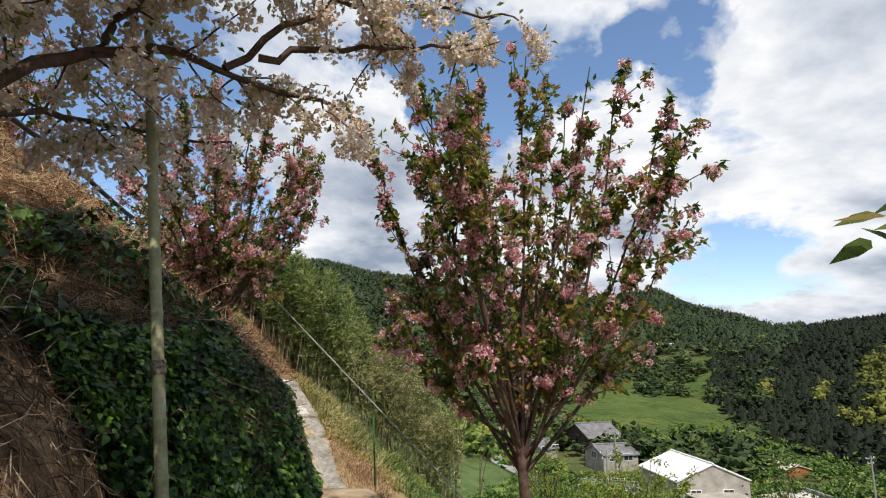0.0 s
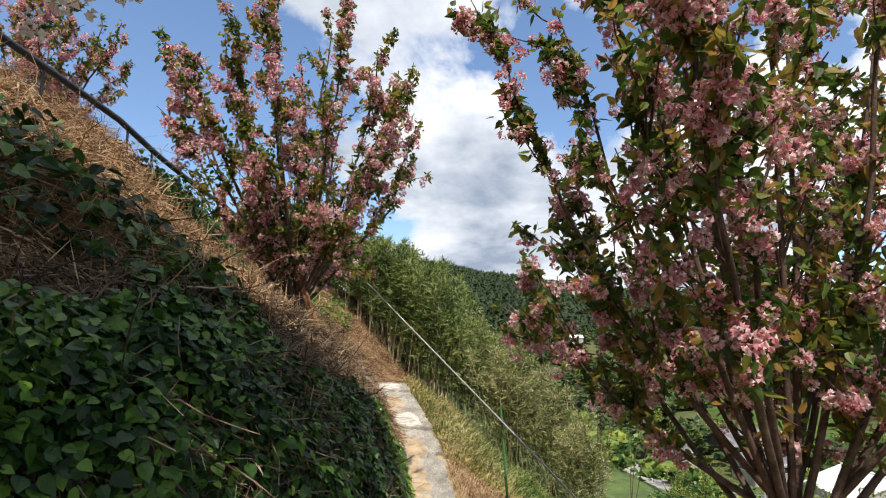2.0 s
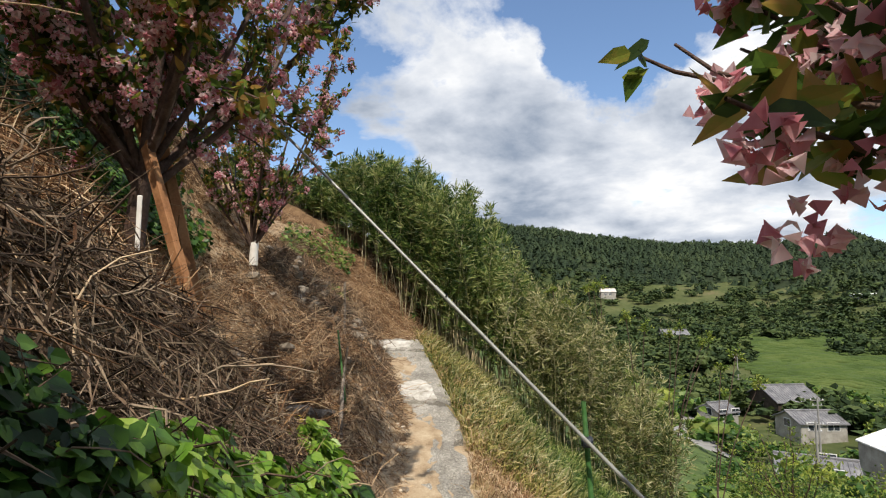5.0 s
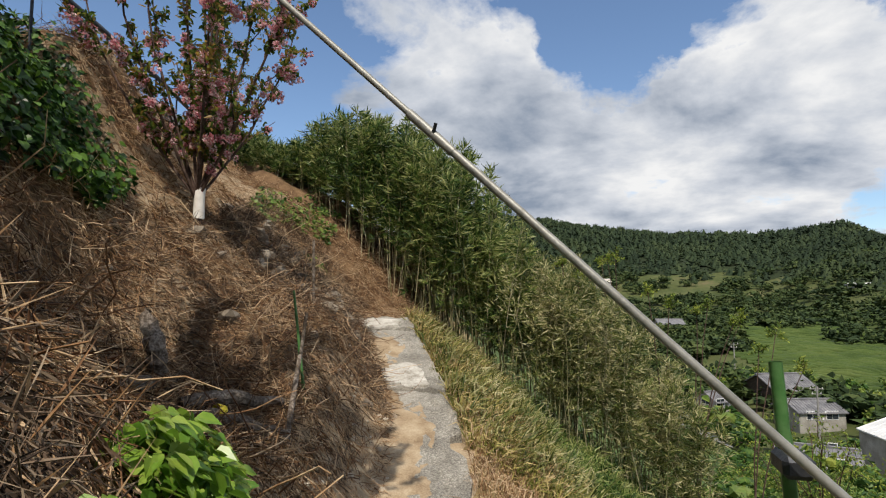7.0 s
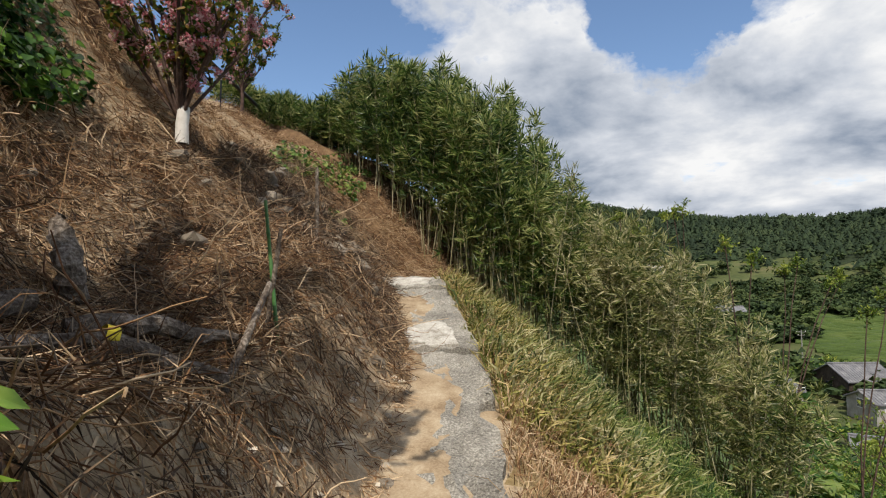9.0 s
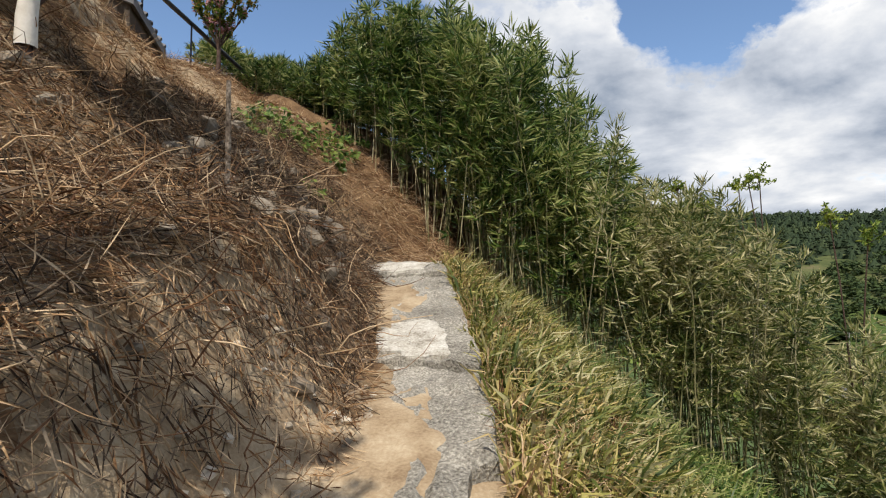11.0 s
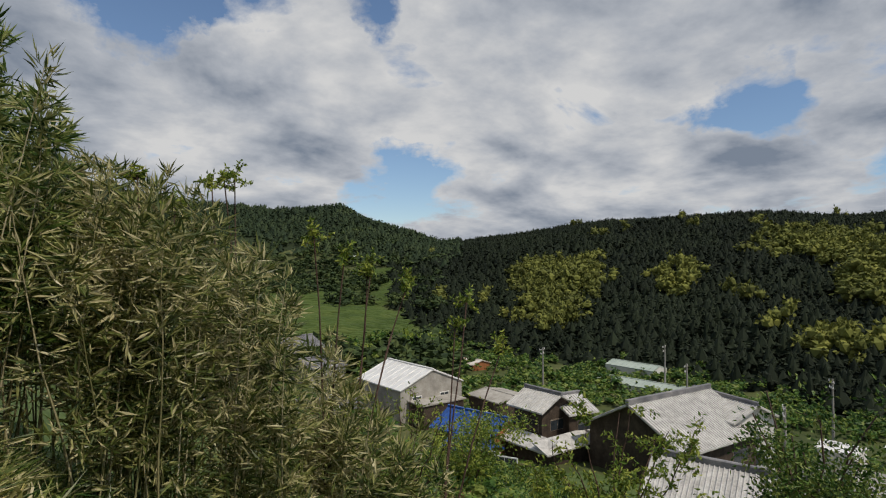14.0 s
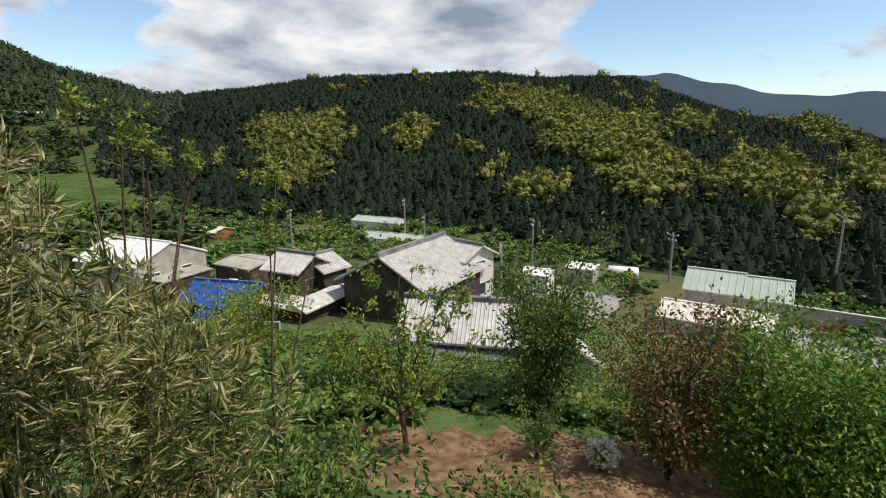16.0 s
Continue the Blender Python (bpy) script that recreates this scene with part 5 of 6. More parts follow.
def shrub_proto(name, label, seed, radius, height, n, mat, leaf, stems=7, category="shrub"):
    """A bush of many twigs with leaves in uneven clumps; stands at its own origin."""
    rng = np.random.RandomState(seed)
    ob = thing(name, label, category)
    lines, cl = [], []
    for k in range(stems):
        a = k * 2.4 + rng.uniform(-0.4, 0.4)
        tip = np.array([np.cos(a) * radius * rng.uniform(0.3, 0.85), np.sin(a) * radius * rng.uniform(0.3, 0.85), height * rng.uniform(0.55, 0.95)])
        pts = np.array([tip * t * np.array([t, t, 1]) for t in np.linspace(0.0, 1, 6)]) + rng.normal(size=(6, 3)) * 0.03 * radius
        pts[0] = (0, 0, -0.25)
        lines.append((pts, np.linspace(0.022, 0.006, 6) * max(1.0, height / 2)))
        for _ in range(6):
            t = rng.uniform(0.25, 1.0)
            p_ = pts[min(5, int(t * 5.99))]
            w = unit(rng.normal(size=3) + np.array([np.cos(a), np.sin(a), 0.5]))
            tw = limb(rng, p_, w, radius * rng.uniform(0.25, 0.55), 0.008, 0.003, 3, 0.05, 0.2)
            lines.append(tw)
            cl += [tw[0][-1], tw[0][2]]
    part("stemwork", mesh_np("stemwork", *tubes(lines, 3), M["bark"]), ob, kind="stuff")
    cl = np.array(cl)
    c = cl[rng.randint(0, len(cl), n)]
    off = rng.normal(size=(n, 3)) * radius * 0.13
    p_ = c + off
    p_[:, 2] = np.maximum(p_[:, 2], 0.02)
    way = off + rng.normal(size=(n, 3)) * radius * 0.12 + np.array([0, 0, -0.02])
    part("leaves", mesh_np("leaves", *cards(p_, way, leaf * rng.uniform(0.6, 1.3, n), leaf * 0.5, rng), M[mat]), ob, kind="stuff")
    return ob


def put(proto, x, y, turn=0.0, sink=0.0, label=""):
    ob = copy_thing(proto, pose(x, y, gz(x, y) - sink, 0, 0, turn))
    return tagged(ob, label)


def plant_slope():
    rng = np.random.RandomState(5)
    protos = [
        shrub_proto("shrub", "dense dark green evergreen shrub on the slope", 201, 1.1, 1.3, 1150, "bush", 0.14),
        shrub_proto("shrub", "fresh green leafy shrub on the slope", 202, 1.3, 1.6, 1050, "lime_leaf", 0.14),
        shrub_proto("shrub", "tangled mid-green shrub on the slope", 203, 1.5, 1.2, 1200, "bush", 0.17),
        shrub_proto("shrub", "brownish young-leaved shrub on the slope", 204, 1.1, 1.5, 1200, "red_leaf", 0.11),
        shrub_proto("shrub", "low spreading green shrub on the slope", 205, 1.6, 0.9, 1100, "bush", 0.16),
    ]
    first = [True] * 5
    spots = fill([(2.2, 25.5), (5.0, 26.0), (9.5, 24.8), (12.3, 22.4), (14.2, 15.0), (16.5, 9.0), (24, 12), (26, 24), (24.0, 27), (21, 42), (19, 46), (12, 46), (4, 36)], 155, 8)
    spots = spots[np.argsort(spots[:, 0])]
    for k, (x, y) in enumerate(spots):
        i = int(rng.choice([0, 1, 2, 2, 3, 4, 4]))
        m = pose(x, y, gz(x, y) - 0.1, 0, 0, rng.uniform(0, 360)) @ Matrix.Scale(rng.uniform(0.7, 1.05), 4)
        if first[i]:
            protos[i].matrix_basis = m
            first[i] = False
        else:
            tagged(copy_thing(protos[i], m), group="shrubs on the slope")
    for x, y, i in ((1.6, 19.4, 4), (2.4, 21.0, 2), (2.9, 22.8, 1), (3.8, 18.6, 4), (3.6, 24.0, 0), (2.2, 17.2, 4), (3.4, 15.0, 4), (3.0, 12.0, 2), (4.0, 9.5, 4), (3.2, 6.0, 2), (6.0, 12.0, 1), (6.5, 8.0, 2)):
        put(protos[i], x, y, rng.uniform(0, 360), 0.1)
    # larger trees below
    dark = shrub_proto("broadleaf_tree", "tall dense dark green tree below the terrace", 211, 1.9, 6.3, 9500, "bush", 0.15, 18, "tree")
    dark.matrix_basis = pose(13.2, 21.2, gz(13.2, 21.2))
    green = shrub_proto("broadleaf_tree", "broad bright green tree below the terrace", 212, 2.6, 4.6, 14000, "green_leaf", 0.17, 18, "tree")
    green.matrix_basis = pose(12.6, 14.3, gz(12.6, 14.3))
    put(green, 14.6, 11.4, 80)
    put(green, 17.5, 15.0, 200)
    put(green, 16.0, 8.0, 140)
    lime = shrub_proto("broadleaf_tree", "loose lime green tree on the lower slope", 213, 1.9, 3.4, 3600, "lime_leaf", 0.15, 9, "tree")
    lime.matrix_basis = pose(9.5, 31.0, gz(9.5, 31.0))
    put(lime, 14.0, 38.0, 40)
    put(lime, 19.0, 19.0, 90)
    red = shrub_proto("young_tree", "young tree with bronze-red new leaves", 214, 1.9, 4.8, 6500, "red_leaf", 0.15, 14, "tree")
    red.matrix_basis = pose(11.35, 17.0, gz(11.35, 17.0))
    small = shrub_proto("young_tree", "small staked young tree on the soil terrace", 215, 0.75, 1.9, 900, "bush", 0.11, 6, "tree")
    small.matrix_basis = pose(9.6, 20.0, gz(9.6, 20.0))
    fl = shrub_proto("flowering_shrub", "round shrub covered with white flowers", 216, 0.45, 0.75, 1300, "bush", 0.07, 7, "shrub")
    fl.matrix_basis = pose(10.25, 18.5, gz(10.25, 18.5))
    r2 = np.random.RandomState(3)
    d = unit(r2.normal(size=(260, 3)))
    d[:, 2] = np.abs(d[:, 2])
    part("flowers", mesh_np("flowers", *blossom_balls(d * np.array([0.46, 0.46, 0.5]) * r2.uniform(0.8, 1.1, (260, 1)) + [0, 0, 0.33], 0.055, 12, r2), M["flower"]), fl, kind="stuff")
    for x, y, dx, dy, h in ((8.35, 22.2, -0.45, 0.4, 1.3), (9.95, 19.6, -0.3, 0.35, 1.1), (11.9, 16.7, -0.4, 0.3, 1.1)):
        cane_pole("bamboo_stake", "short bamboo stake propping a young tree", on(x, y, -0.1), (x + dx, y + dy, gz(x, y) + h), 0.022, "pole", 0.3, "stake")
    st = new("stone", stone_mesh(9))
    st.matrix_basis = pose(2.3, 22.6, gz(2.3, 22.6) + 0.2, 0, 70, 20) @ Matrix.Scale(0.55, 4)
    tagged(st, "pale upright stone block in the dry grass", "stone")


plant_slope()
scatter("undergrowth", "low green brambles and weeds covering the slope", "weeds", M["bush"], fill([(2.2, 25.5), (5.0, 26.0), (9.5, 24.6), (12.3, 22.2), (14.2, 15.0), (24, 12), (28, 24), (26.0, 34), (21, 44), (12, 46), (4, 36)], 650, 9), 1.8, 1.0, 9, "weeds")


def slope_tree(name, label, base, trunk, spread, height, mat, seed, leaves, leaf_len, limbs=11):
    """An open young tree with bare limbs showing between its leaves."""
    rng = np.random.RandomState(seed)
    ob = thing(name, label, "tree", m=Matrix.Translation(base))
    tp, tr = limb(rng, (0, 0, -0.2), (0.08, 0.05, 1), trunk, 0.08, 0.06, 5, 0.04, 0.07)
    part("trunk", mesh_np("trunk", *tubes([(tp, tr)], 8), M["bark"], smooth=True), ob)
    lines, tw_all = [], []
    for k in range(limbs):
        a = k * 2.399 + rng.uniform(-0.4, 0.4)
        f = np.sqrt((k + 0.6) / limbs)
        goal = np.array([np.cos(a) * spread * f, np.sin(a) * spread * f, trunk + (height - trunk) * (1 - 0.45 * f * f)])
        st = tp[-1] - (tp[-1] - tp[2]) * rng.uniform(0, 0.6)
        t = np.linspace(0, 1, 8)[:, None]
        pts = st + (goal - st) * t + rng.normal(size=(8, 3)) * 0.05
        pts[0] = st
        lines.append((pts, np.linspace(0.032, 0.008, 8)))
        for _ in range(9):
            tw = limb(rng, pts[rng.randint(2, 8)], rng.normal(size=3) + np.array([np.cos(a), np.sin(a), 0.3]), rng.uniform(0.3, 0.8), 0.009, 0.003, 5, 0.03, 0.2)
            lines.append(tw)
            tw_all.append(tw[0])
    part("branchwork", mesh_np("branchwork", *tubes(lines, 5), M["bark"], smooth=True), ob, kind="stuff")
    tw_all = np.concatenate(tw_all)
    p_ = tw_all[rng.randint(0, len(tw_all), leaves)] + rng.normal(size=(leaves, 3)) * 0.06
    part("leaves", mesh_np("leaves", *cards(p_, rng.normal(size=(leaves, 3)) + np.array([0, 0, -0.5]), leaf_len * rng.uniform(0.6, 1.2, leaves), leaf_len * 0.42, rng), M[mat]), ob, kind="stuff")
    return ob


slope_tree("young_tree", "open young tree with fresh green leaves on the terrace", (7.8, 22.9, gz(7.8, 22.9)), 1.7, 2.2, 5.0, "lime_leaf", 41, 3600, 0.15)
slope_tree("young_tree", "thin young tree below the bamboo", (4.6, 27.5, gz(4.6, 27.5)), 1.2, 1.6, 4.0, "lime_leaf", 42, 1500, 0.13)


def aralia(base, tops, seed):
    """Thin bare stems that carry a tuft of yellow-green young leaves."""
    rng = np.random.RandomState(seed)
    b = np.array(base)
    ob = thing("aralia_shrub", "thin-stemmed shrub with yellow-green leaf tufts at the tips", "shrub", "thin-stemmed shrubs", Matrix.Translation(b))
    lines, lp = [], []
    for tx, ty, tz in tops:
        q = np.array([tx, ty, tz]) - b
        pts = np.array([q * t * np.array([t, t, 1]) for t in np.linspace(0, 1, 7)]) + rng.normal(size=(7, 3)) * 0.02
        lines.append((pts, np.linspace(0.016, 0.008, 7)))
        for _ in range(9):
            w = unit(rng.normal(size=3) + np.array([0, 0, 0.6]))
            L = rng.uniform(0.10, 0.26)
            lines.append((np.array([pts[-1], pts[-1] + w * L]), [0.004, 0.002]))
            for s in np.linspace(0.35, 1, 5):
                lp += [pts[-1] + w * L * s] * 3
    part("stemwork", mesh_np("stemwork", *tubes(lines, 5), M["bark"]), ob, kind="stuff")
    lp = np.array(lp)
    part("leaves", mesh_np("leaves", *cards(lp, rng.normal(size=lp.shape) + np.array([0, 0, 0.3]), 0.075 * rng.uniform(0.6, 1.2, len(lp)), 0.03, rng), M["lime_leaf"]), ob, kind="stuff")


aralia(on(-1.9, 21.0), [(-2.1, 21.1, 1.65), (-1.75, 20.9, 1.35)], 1)
aralia(on(-0.9, 21.7), [(-0.93, 21.8, 1.85), (-1.25, 21.7, 1.72), (-1.1, 21.5, 1.75)], 2)
aralia(on(0.5, 21.2), [(0.9, 21.6, 0.75), (1.3, 21.3, 0.35), (0.6, 21.0, 0.55), (1.6, 21.7, 0.45)], 3)
aralia(on(1.3, 20.2), [(1.5, 20.3, -0.1), (1.9, 20.6, 0.2), (2.2, 20.2, -0.4)], 4)
aralia(on(-0.2, 20.4), [(0.0, 20.3, 0.75), (-0.4, 20.2, 0.95)], 5)

# ---- village ----


def oriented(p1, p2):
    a, b = Vector(p1), Vector(p2)
    d = (b - a)
    yaw = math.degrees(math.atan2(d.y, d.x))
    return (a + b) / 2, d.length, yaw


def roof_side(L, w, drop, side, th=0.14):
    """One roof slope as a thick sheet: ridge along x, falling to side * y."""
    bm = bmesh.new()
    quad = [(-L / 2, 0, 0), (L / 2, 0, 0), (L / 2, side * w, -drop), (-L / 2, side * w, -drop)]
    top = [bm.verts.new(q) for q in quad]
    low = [bm.verts.new((x, y, z - th)) for x, y, z in quad]
    bm.faces.new(top)
    bm.faces.new(low[::-1])
    for i in range(4):
        j = (i + 1) % 4
        bm.faces.new((top[i], low[i], low[j], top[j]))
    bmesh.ops.recalc_face_normals(bm, faces=bm.faces)
    return bm


def rib_lines(L, w, drop, side, step, r, courses=0.0):
    lines = []
    n = int(L / step)
    for k in range(n + 1):
        x = -L / 2 + 0.08 + k * (L - 0.16) / n
        lines.append(([(x, 0, 0.02), (x, side * w, -drop + 0.02)], [r, r]))
    return lines


def house(name, label, p1, p2, half, drop, floor, roof, wall, over=0.5, rib=0.45, ridge=0.16, windows=(), category="house", gable=None, group=""):
    """A gabled building: ridge from p1 to p2, roof falling by drop over half its width."""
    mid, L, yaw = oriented(p1, p2)
    ob = thing(name, label, category, group, pose(mid.x, mid.y, floor, 0, 0, yaw))
    h = mid.z - floor
    Lo, wo = L, half
    k = drop / half
    for side in (-1, 1):
        b = roof_side(Lo, wo, drop, side)
        bmesh.ops.translate(b, vec=(0, 0, h), verts=b.verts)
        rf = part("roof_slope", (b, M[roof]), ob)
        if rib:
            ribs = part("tile_ribs", mesh_np("tile_ribs", *tubes(rib_lines(Lo, wo, drop, side, rib, 0.055), 5), M[roof], smooth=True), rf, kind="stuff")
            ribs.location.z = h
    bm = box_bm((Lo + 0.1, 0.34, ridge * 2), (0, 0, h + ridge * 0.5), 0.05)
    part("ridge_cap", (bm, M["dark_tile" if roof == "tile" else roof]), ob)
    iw, il = half - over, L / 2 - over
    zt = h - k * iw - 0.14
    base = -1.2
    for s in (-1, 1):
        part("side_wall", (box_bm((2 * il, 0.16, zt - base), (0, s * iw, (zt + base) / 2)), M[wall]), ob)
        bm = bmesh.new()
        x0, x1 = s * il - 0.08, s * il + 0.08
        prof = [(-iw - 0.08, base), (iw + 0.08, base), (iw + 0.08, zt), (0, h - 0.16), (-iw - 0.08, zt)]
        va = [bm.verts.new((x0, y, z)) for y, z in prof]
        vb = [bm.verts.new((x1, y, z)) for y, z in prof]
        bm.faces.new(va[::-1])
        bm.faces.new(vb)
        for i in range(5):
            j = (i + 1) % 5
            bm.faces.new((va[i], va[j], vb[j], vb[i]))
        bmesh.ops.recalc_face_normals(bm, faces=bm.faces)
        part("gable_wall", (bm, M[gable or wall]), ob)
    for face, along, z, w_, h_ in windows:
        f = {"s": (along, -iw - 0.09, 0), "n": (along, iw + 0.09, 0), "e": (il + 0.09, along, 90), "w": (-il - 0.09, along, 90)}[face]
        wn = part("window", (box_bm((w_ + 0.12, 0.07, h_ + 0.12), (0, 0, 0), 0.01), M["paint_white" if wall != "darkwood" else "wood"]), ob)
        wn.matrix_basis = pose(f[0], f[1], z, 0, 0, f[2])
        for sx in (-0.25, 0.25):
            part("pane", (box_bm((w_ / 2 - 0.05, 0.09, h_ - 0.05), (sx * w_, 0, 0)), M["glass"]), wn)
    return ob


W = lambda *a: a
warehouse = house("warehouse", "large warehouse with a pale metal roof and grey walls", (35.2, 75.6, -12.6), (34.0, 86.0, -12.6), 5.2, 2.1, -19.4, "sheet", "plaster", 0.25, 1.2, 0.08, [W("w", -2.0, 3.0, 1.4, 1.2), W("w", 2.5, 3.0, 1.4, 1.2), W("s", 2.0, 3.2, 2.0, 1.0), W("s", -3.0, 3.2, 2.0, 1.0)], "warehouse")
part("lean_to_roof", (box_bm((3.4, 7.0, 0.15), (-6.6, 0.5, 3.2), 0.0, None, None), M["plaster"]), warehouse, "grey lean-to roof")
part("lean_to_wall", (box_bm((3.0, 6.4, 4.2), (-6.6, 0.5, 1.0)), M["darkwood"]), warehouse)
house("garage", "small garage with a flat grey roof", (44.0, 76.2, -16.0), (44.3, 69.6, -16.0), 3.2, 0.5, -19.4, "plaster", "darkwood", 0.3, 0.0, 0.05, [], "garage")
ha = house("farmhouse", "two-storey dark wooden farmhouse with grey tiled roofs", (36.7, 59.4, -12.0), (37.1, 54.4, -12.0), 2.8, 1.4, -19.2, "tile", "darkwood", 0.7, 0.34, 0.2, [W("n", -1.2, 4.2, 2.4, 1.1), W("n", 1.4, 4.2, 1.4, 1.1), W("s", 0, 4.2, 2.8, 1.1), W("w", 0, 4.2, 2.0, 1.0), W("e", 0, 4.2, 2.0, 1.0)], "house", "darkwood")
for sx, sy, rx in ((1, 0, 0), (-1, 0, 0), (0, 1, 0), (0, -1, 0)):
    b = roof_side(8.6 if sy else 9.4, 1.9, 0.75, 1)
    bmesh.ops.translate(b, vec=(0, 2.6 if sy else 3.0, 3.6), verts=b.verts)
    bmesh.ops.rotate(b, cent=(0, 0, 0), matrix=Matrix.Rotation(radians({(0, 1): 0, (0, -1): 180, (1, 0): -90, (-1, 0): 90}[(sx, sy)]), 3, "Z"), verts=b.verts)
    part("skirt_roof", (b, M["tile"]), ha)
part("lower_wall", (box_bm((8.4, 7.4, 4.4), (0, 0, 0.9)), M["darkwood"]), ha)
hb2 = house("farmhouse", "side wing of the farmhouse with a grey tiled roof", (37.6, 56.6, -12.6), (41.6, 56.3, -12.6), 2.9, 1.3, -19.2, "tile", "darkwood", 0.5, 0.34, 0.16, [W("s", 0.4, 4.0, 1.8, 1.0)])
house("blue_roofed_house", "small wooden house with a blue tiled roof", (30.9, 65.4, -14.6), (33.3, 58.0, -14.6), 3.3, 1.5, -18.6, "blue_tile", "darkwood", 0.5, 0.38, 0.14, [W("e", 0.8, 2.0, 1.0, 1.0)], "house", "redwood")
house("blue_roofed_shed", "low shed with a blue tiled lean-to roof", (28.6, 61.6, -16.3), (30.4, 56.4, -16.3), 1.6, 0.7, -18.6, "blue_tile", "darkwood", 0.3, 0.38, 0.1, [], "shed", "redwood")
house("tin_shed", "low shed with a patched white and rusty sheet roof", (24.4, 58.2, -16.5), (26.4, 53.0, -16.5), 2.4, 0.7, -18.6, "rusty", "redwood", 0.3, 0.8, 0.05, [], "shed")
house("main_house", "large house with a broad pale grey tiled roof", (37.6, 46.9, -11.4), (50.4, 47.1, -11.4), 5.6, 3.0, -18.8, "tile", "darkwood", 0.8, 0.34, 0.28, [W("e", -1.0, 3.4, 2.0, 1.2), W("s", 3.0, 2.6, 2.4, 1.2)], "house", "darkwood")
house("main_house_wing", "white two-storey wing with a grey tiled roof", (51.4, 49.5, -12.0), (49.6, 41.8, -12.0), 3.0, 1.4, -18.8, "tile", "whitewall", 0.6, 0.34, 0.2, [W("n", 1.5, 4.4, 1.6, 1.2), W("e", 0, 4.4, 1.8, 1.2), W("e", 0, 1.8, 2.2, 1.3), W("n", -1.8, 1.8, 1.8, 1.2)], "house")
house("tiled_house", "house with a ribbed grey tile roof and plaster walls", (27.3, 36.6, -10.8), (30.5, 28.2, -10.8), 3.0, 2.0, -16.5, "tile", "plaster", 0.5, 0.27, 0.2, [W("e", 1.6, 2.2, 1.2, 1.6)], "house")
house("tiled_annex", "low annex with a weathered dark tile roof", (24.5, 36.0, -13.0), (28.6, 28.2, -13.0), 2.6, 1.2, -16.5, "dark_tile", "darkwood", 0.5, 0.27, 0.1, [W("n", 1.0, 2.2, 1.5, 1.0)], "house")
house("tiled_annex", "narrow annex with a pale grey tile roof", (31.5, 27.2, -12.4), (28.0, 24.6, -12.4), 1.8, 1.1, -16.2, "tile", "plaster", 0.3, 0.27, 0.12, [], "house")
house("white_shed", "small white shed with a sheet metal roof", (58.6, 40.6, -16.2), (58.9, 37.2, -16.2), 1.8, 0.4, -19.2, "sheet", "whitewall", 0.2, 0.6, 0.05, [W("n", 0, 1.4, 1.2, 1.6)], "shed")
house("white_shed", "small pale shed among the orchard", (66.0, 37.5, -16.8), (66.2, 33.8, -16.8), 1.8, 0.3, -19.4, "sheet", "plaster", 0.2, 0.6, 0.05, [], "shed")
house("green_roofed_house", "plain house with a pale green metal roof", (59.4, 22.4, -14.0), (59.4, 16.8, -14.0), 3.4, 1.5, -19.3, "greenroof", "plaster", 0.4, 0.7, 0.08, [W("n", 0.5, 3.0, 1.8, 1.2), W("n", -1.6, 1.6, 1.2, 1.0), W("w", 0, 3.0, 1.6, 1.0)], "house")
house("green_roofed_house", "lower part of the house with a pale green roof", (59.9, 17.6, -14.3), (59.9, 12.6, -14.3), 3.2, 1.5, -19.3, "greenroof", "plaster", 0.4, 0.7, 0.08, [W("n", 0.5, 2.4, 1.8, 1.2)], "house")
house("corrugated_shed", "long shed with a brownish corrugated roof", (53.4, 23.8, -16.0), (53.1, 13.8, -16.0), 2.8, 1.0, -18.8, "rusty", "plaster", 0.2, 0.45, 0.06, [], "shed")
house("greenhouse", "long low greenhouse with a white roof", (73.8, 81.5, -18.0), (76.5, 66.5, -18.0), 2.4, 0.7, -19.6, "greenroof", "whitewall", 0.1, 1.0, 0.04, [], "greenhouse")
house("greenhouse", "short low greenhouse with a white roof", (84.0, 88.0, -17.2), (85.0, 78.0, -17.2), 2.4, 0.7, -19.6, "greenroof", "whitewall", 0.1, 1.0, 0.04, [], "greenhouse")
house("field_hut", "small brown hut at the edge of the field", (60.0, 107.0, -17.2), (61.2, 100.0, -17.2), 2.6, 0.7, -19.7, "rusty", "darkwood", 0.3, 0.0, 0.05, [], "hut", "redwood")
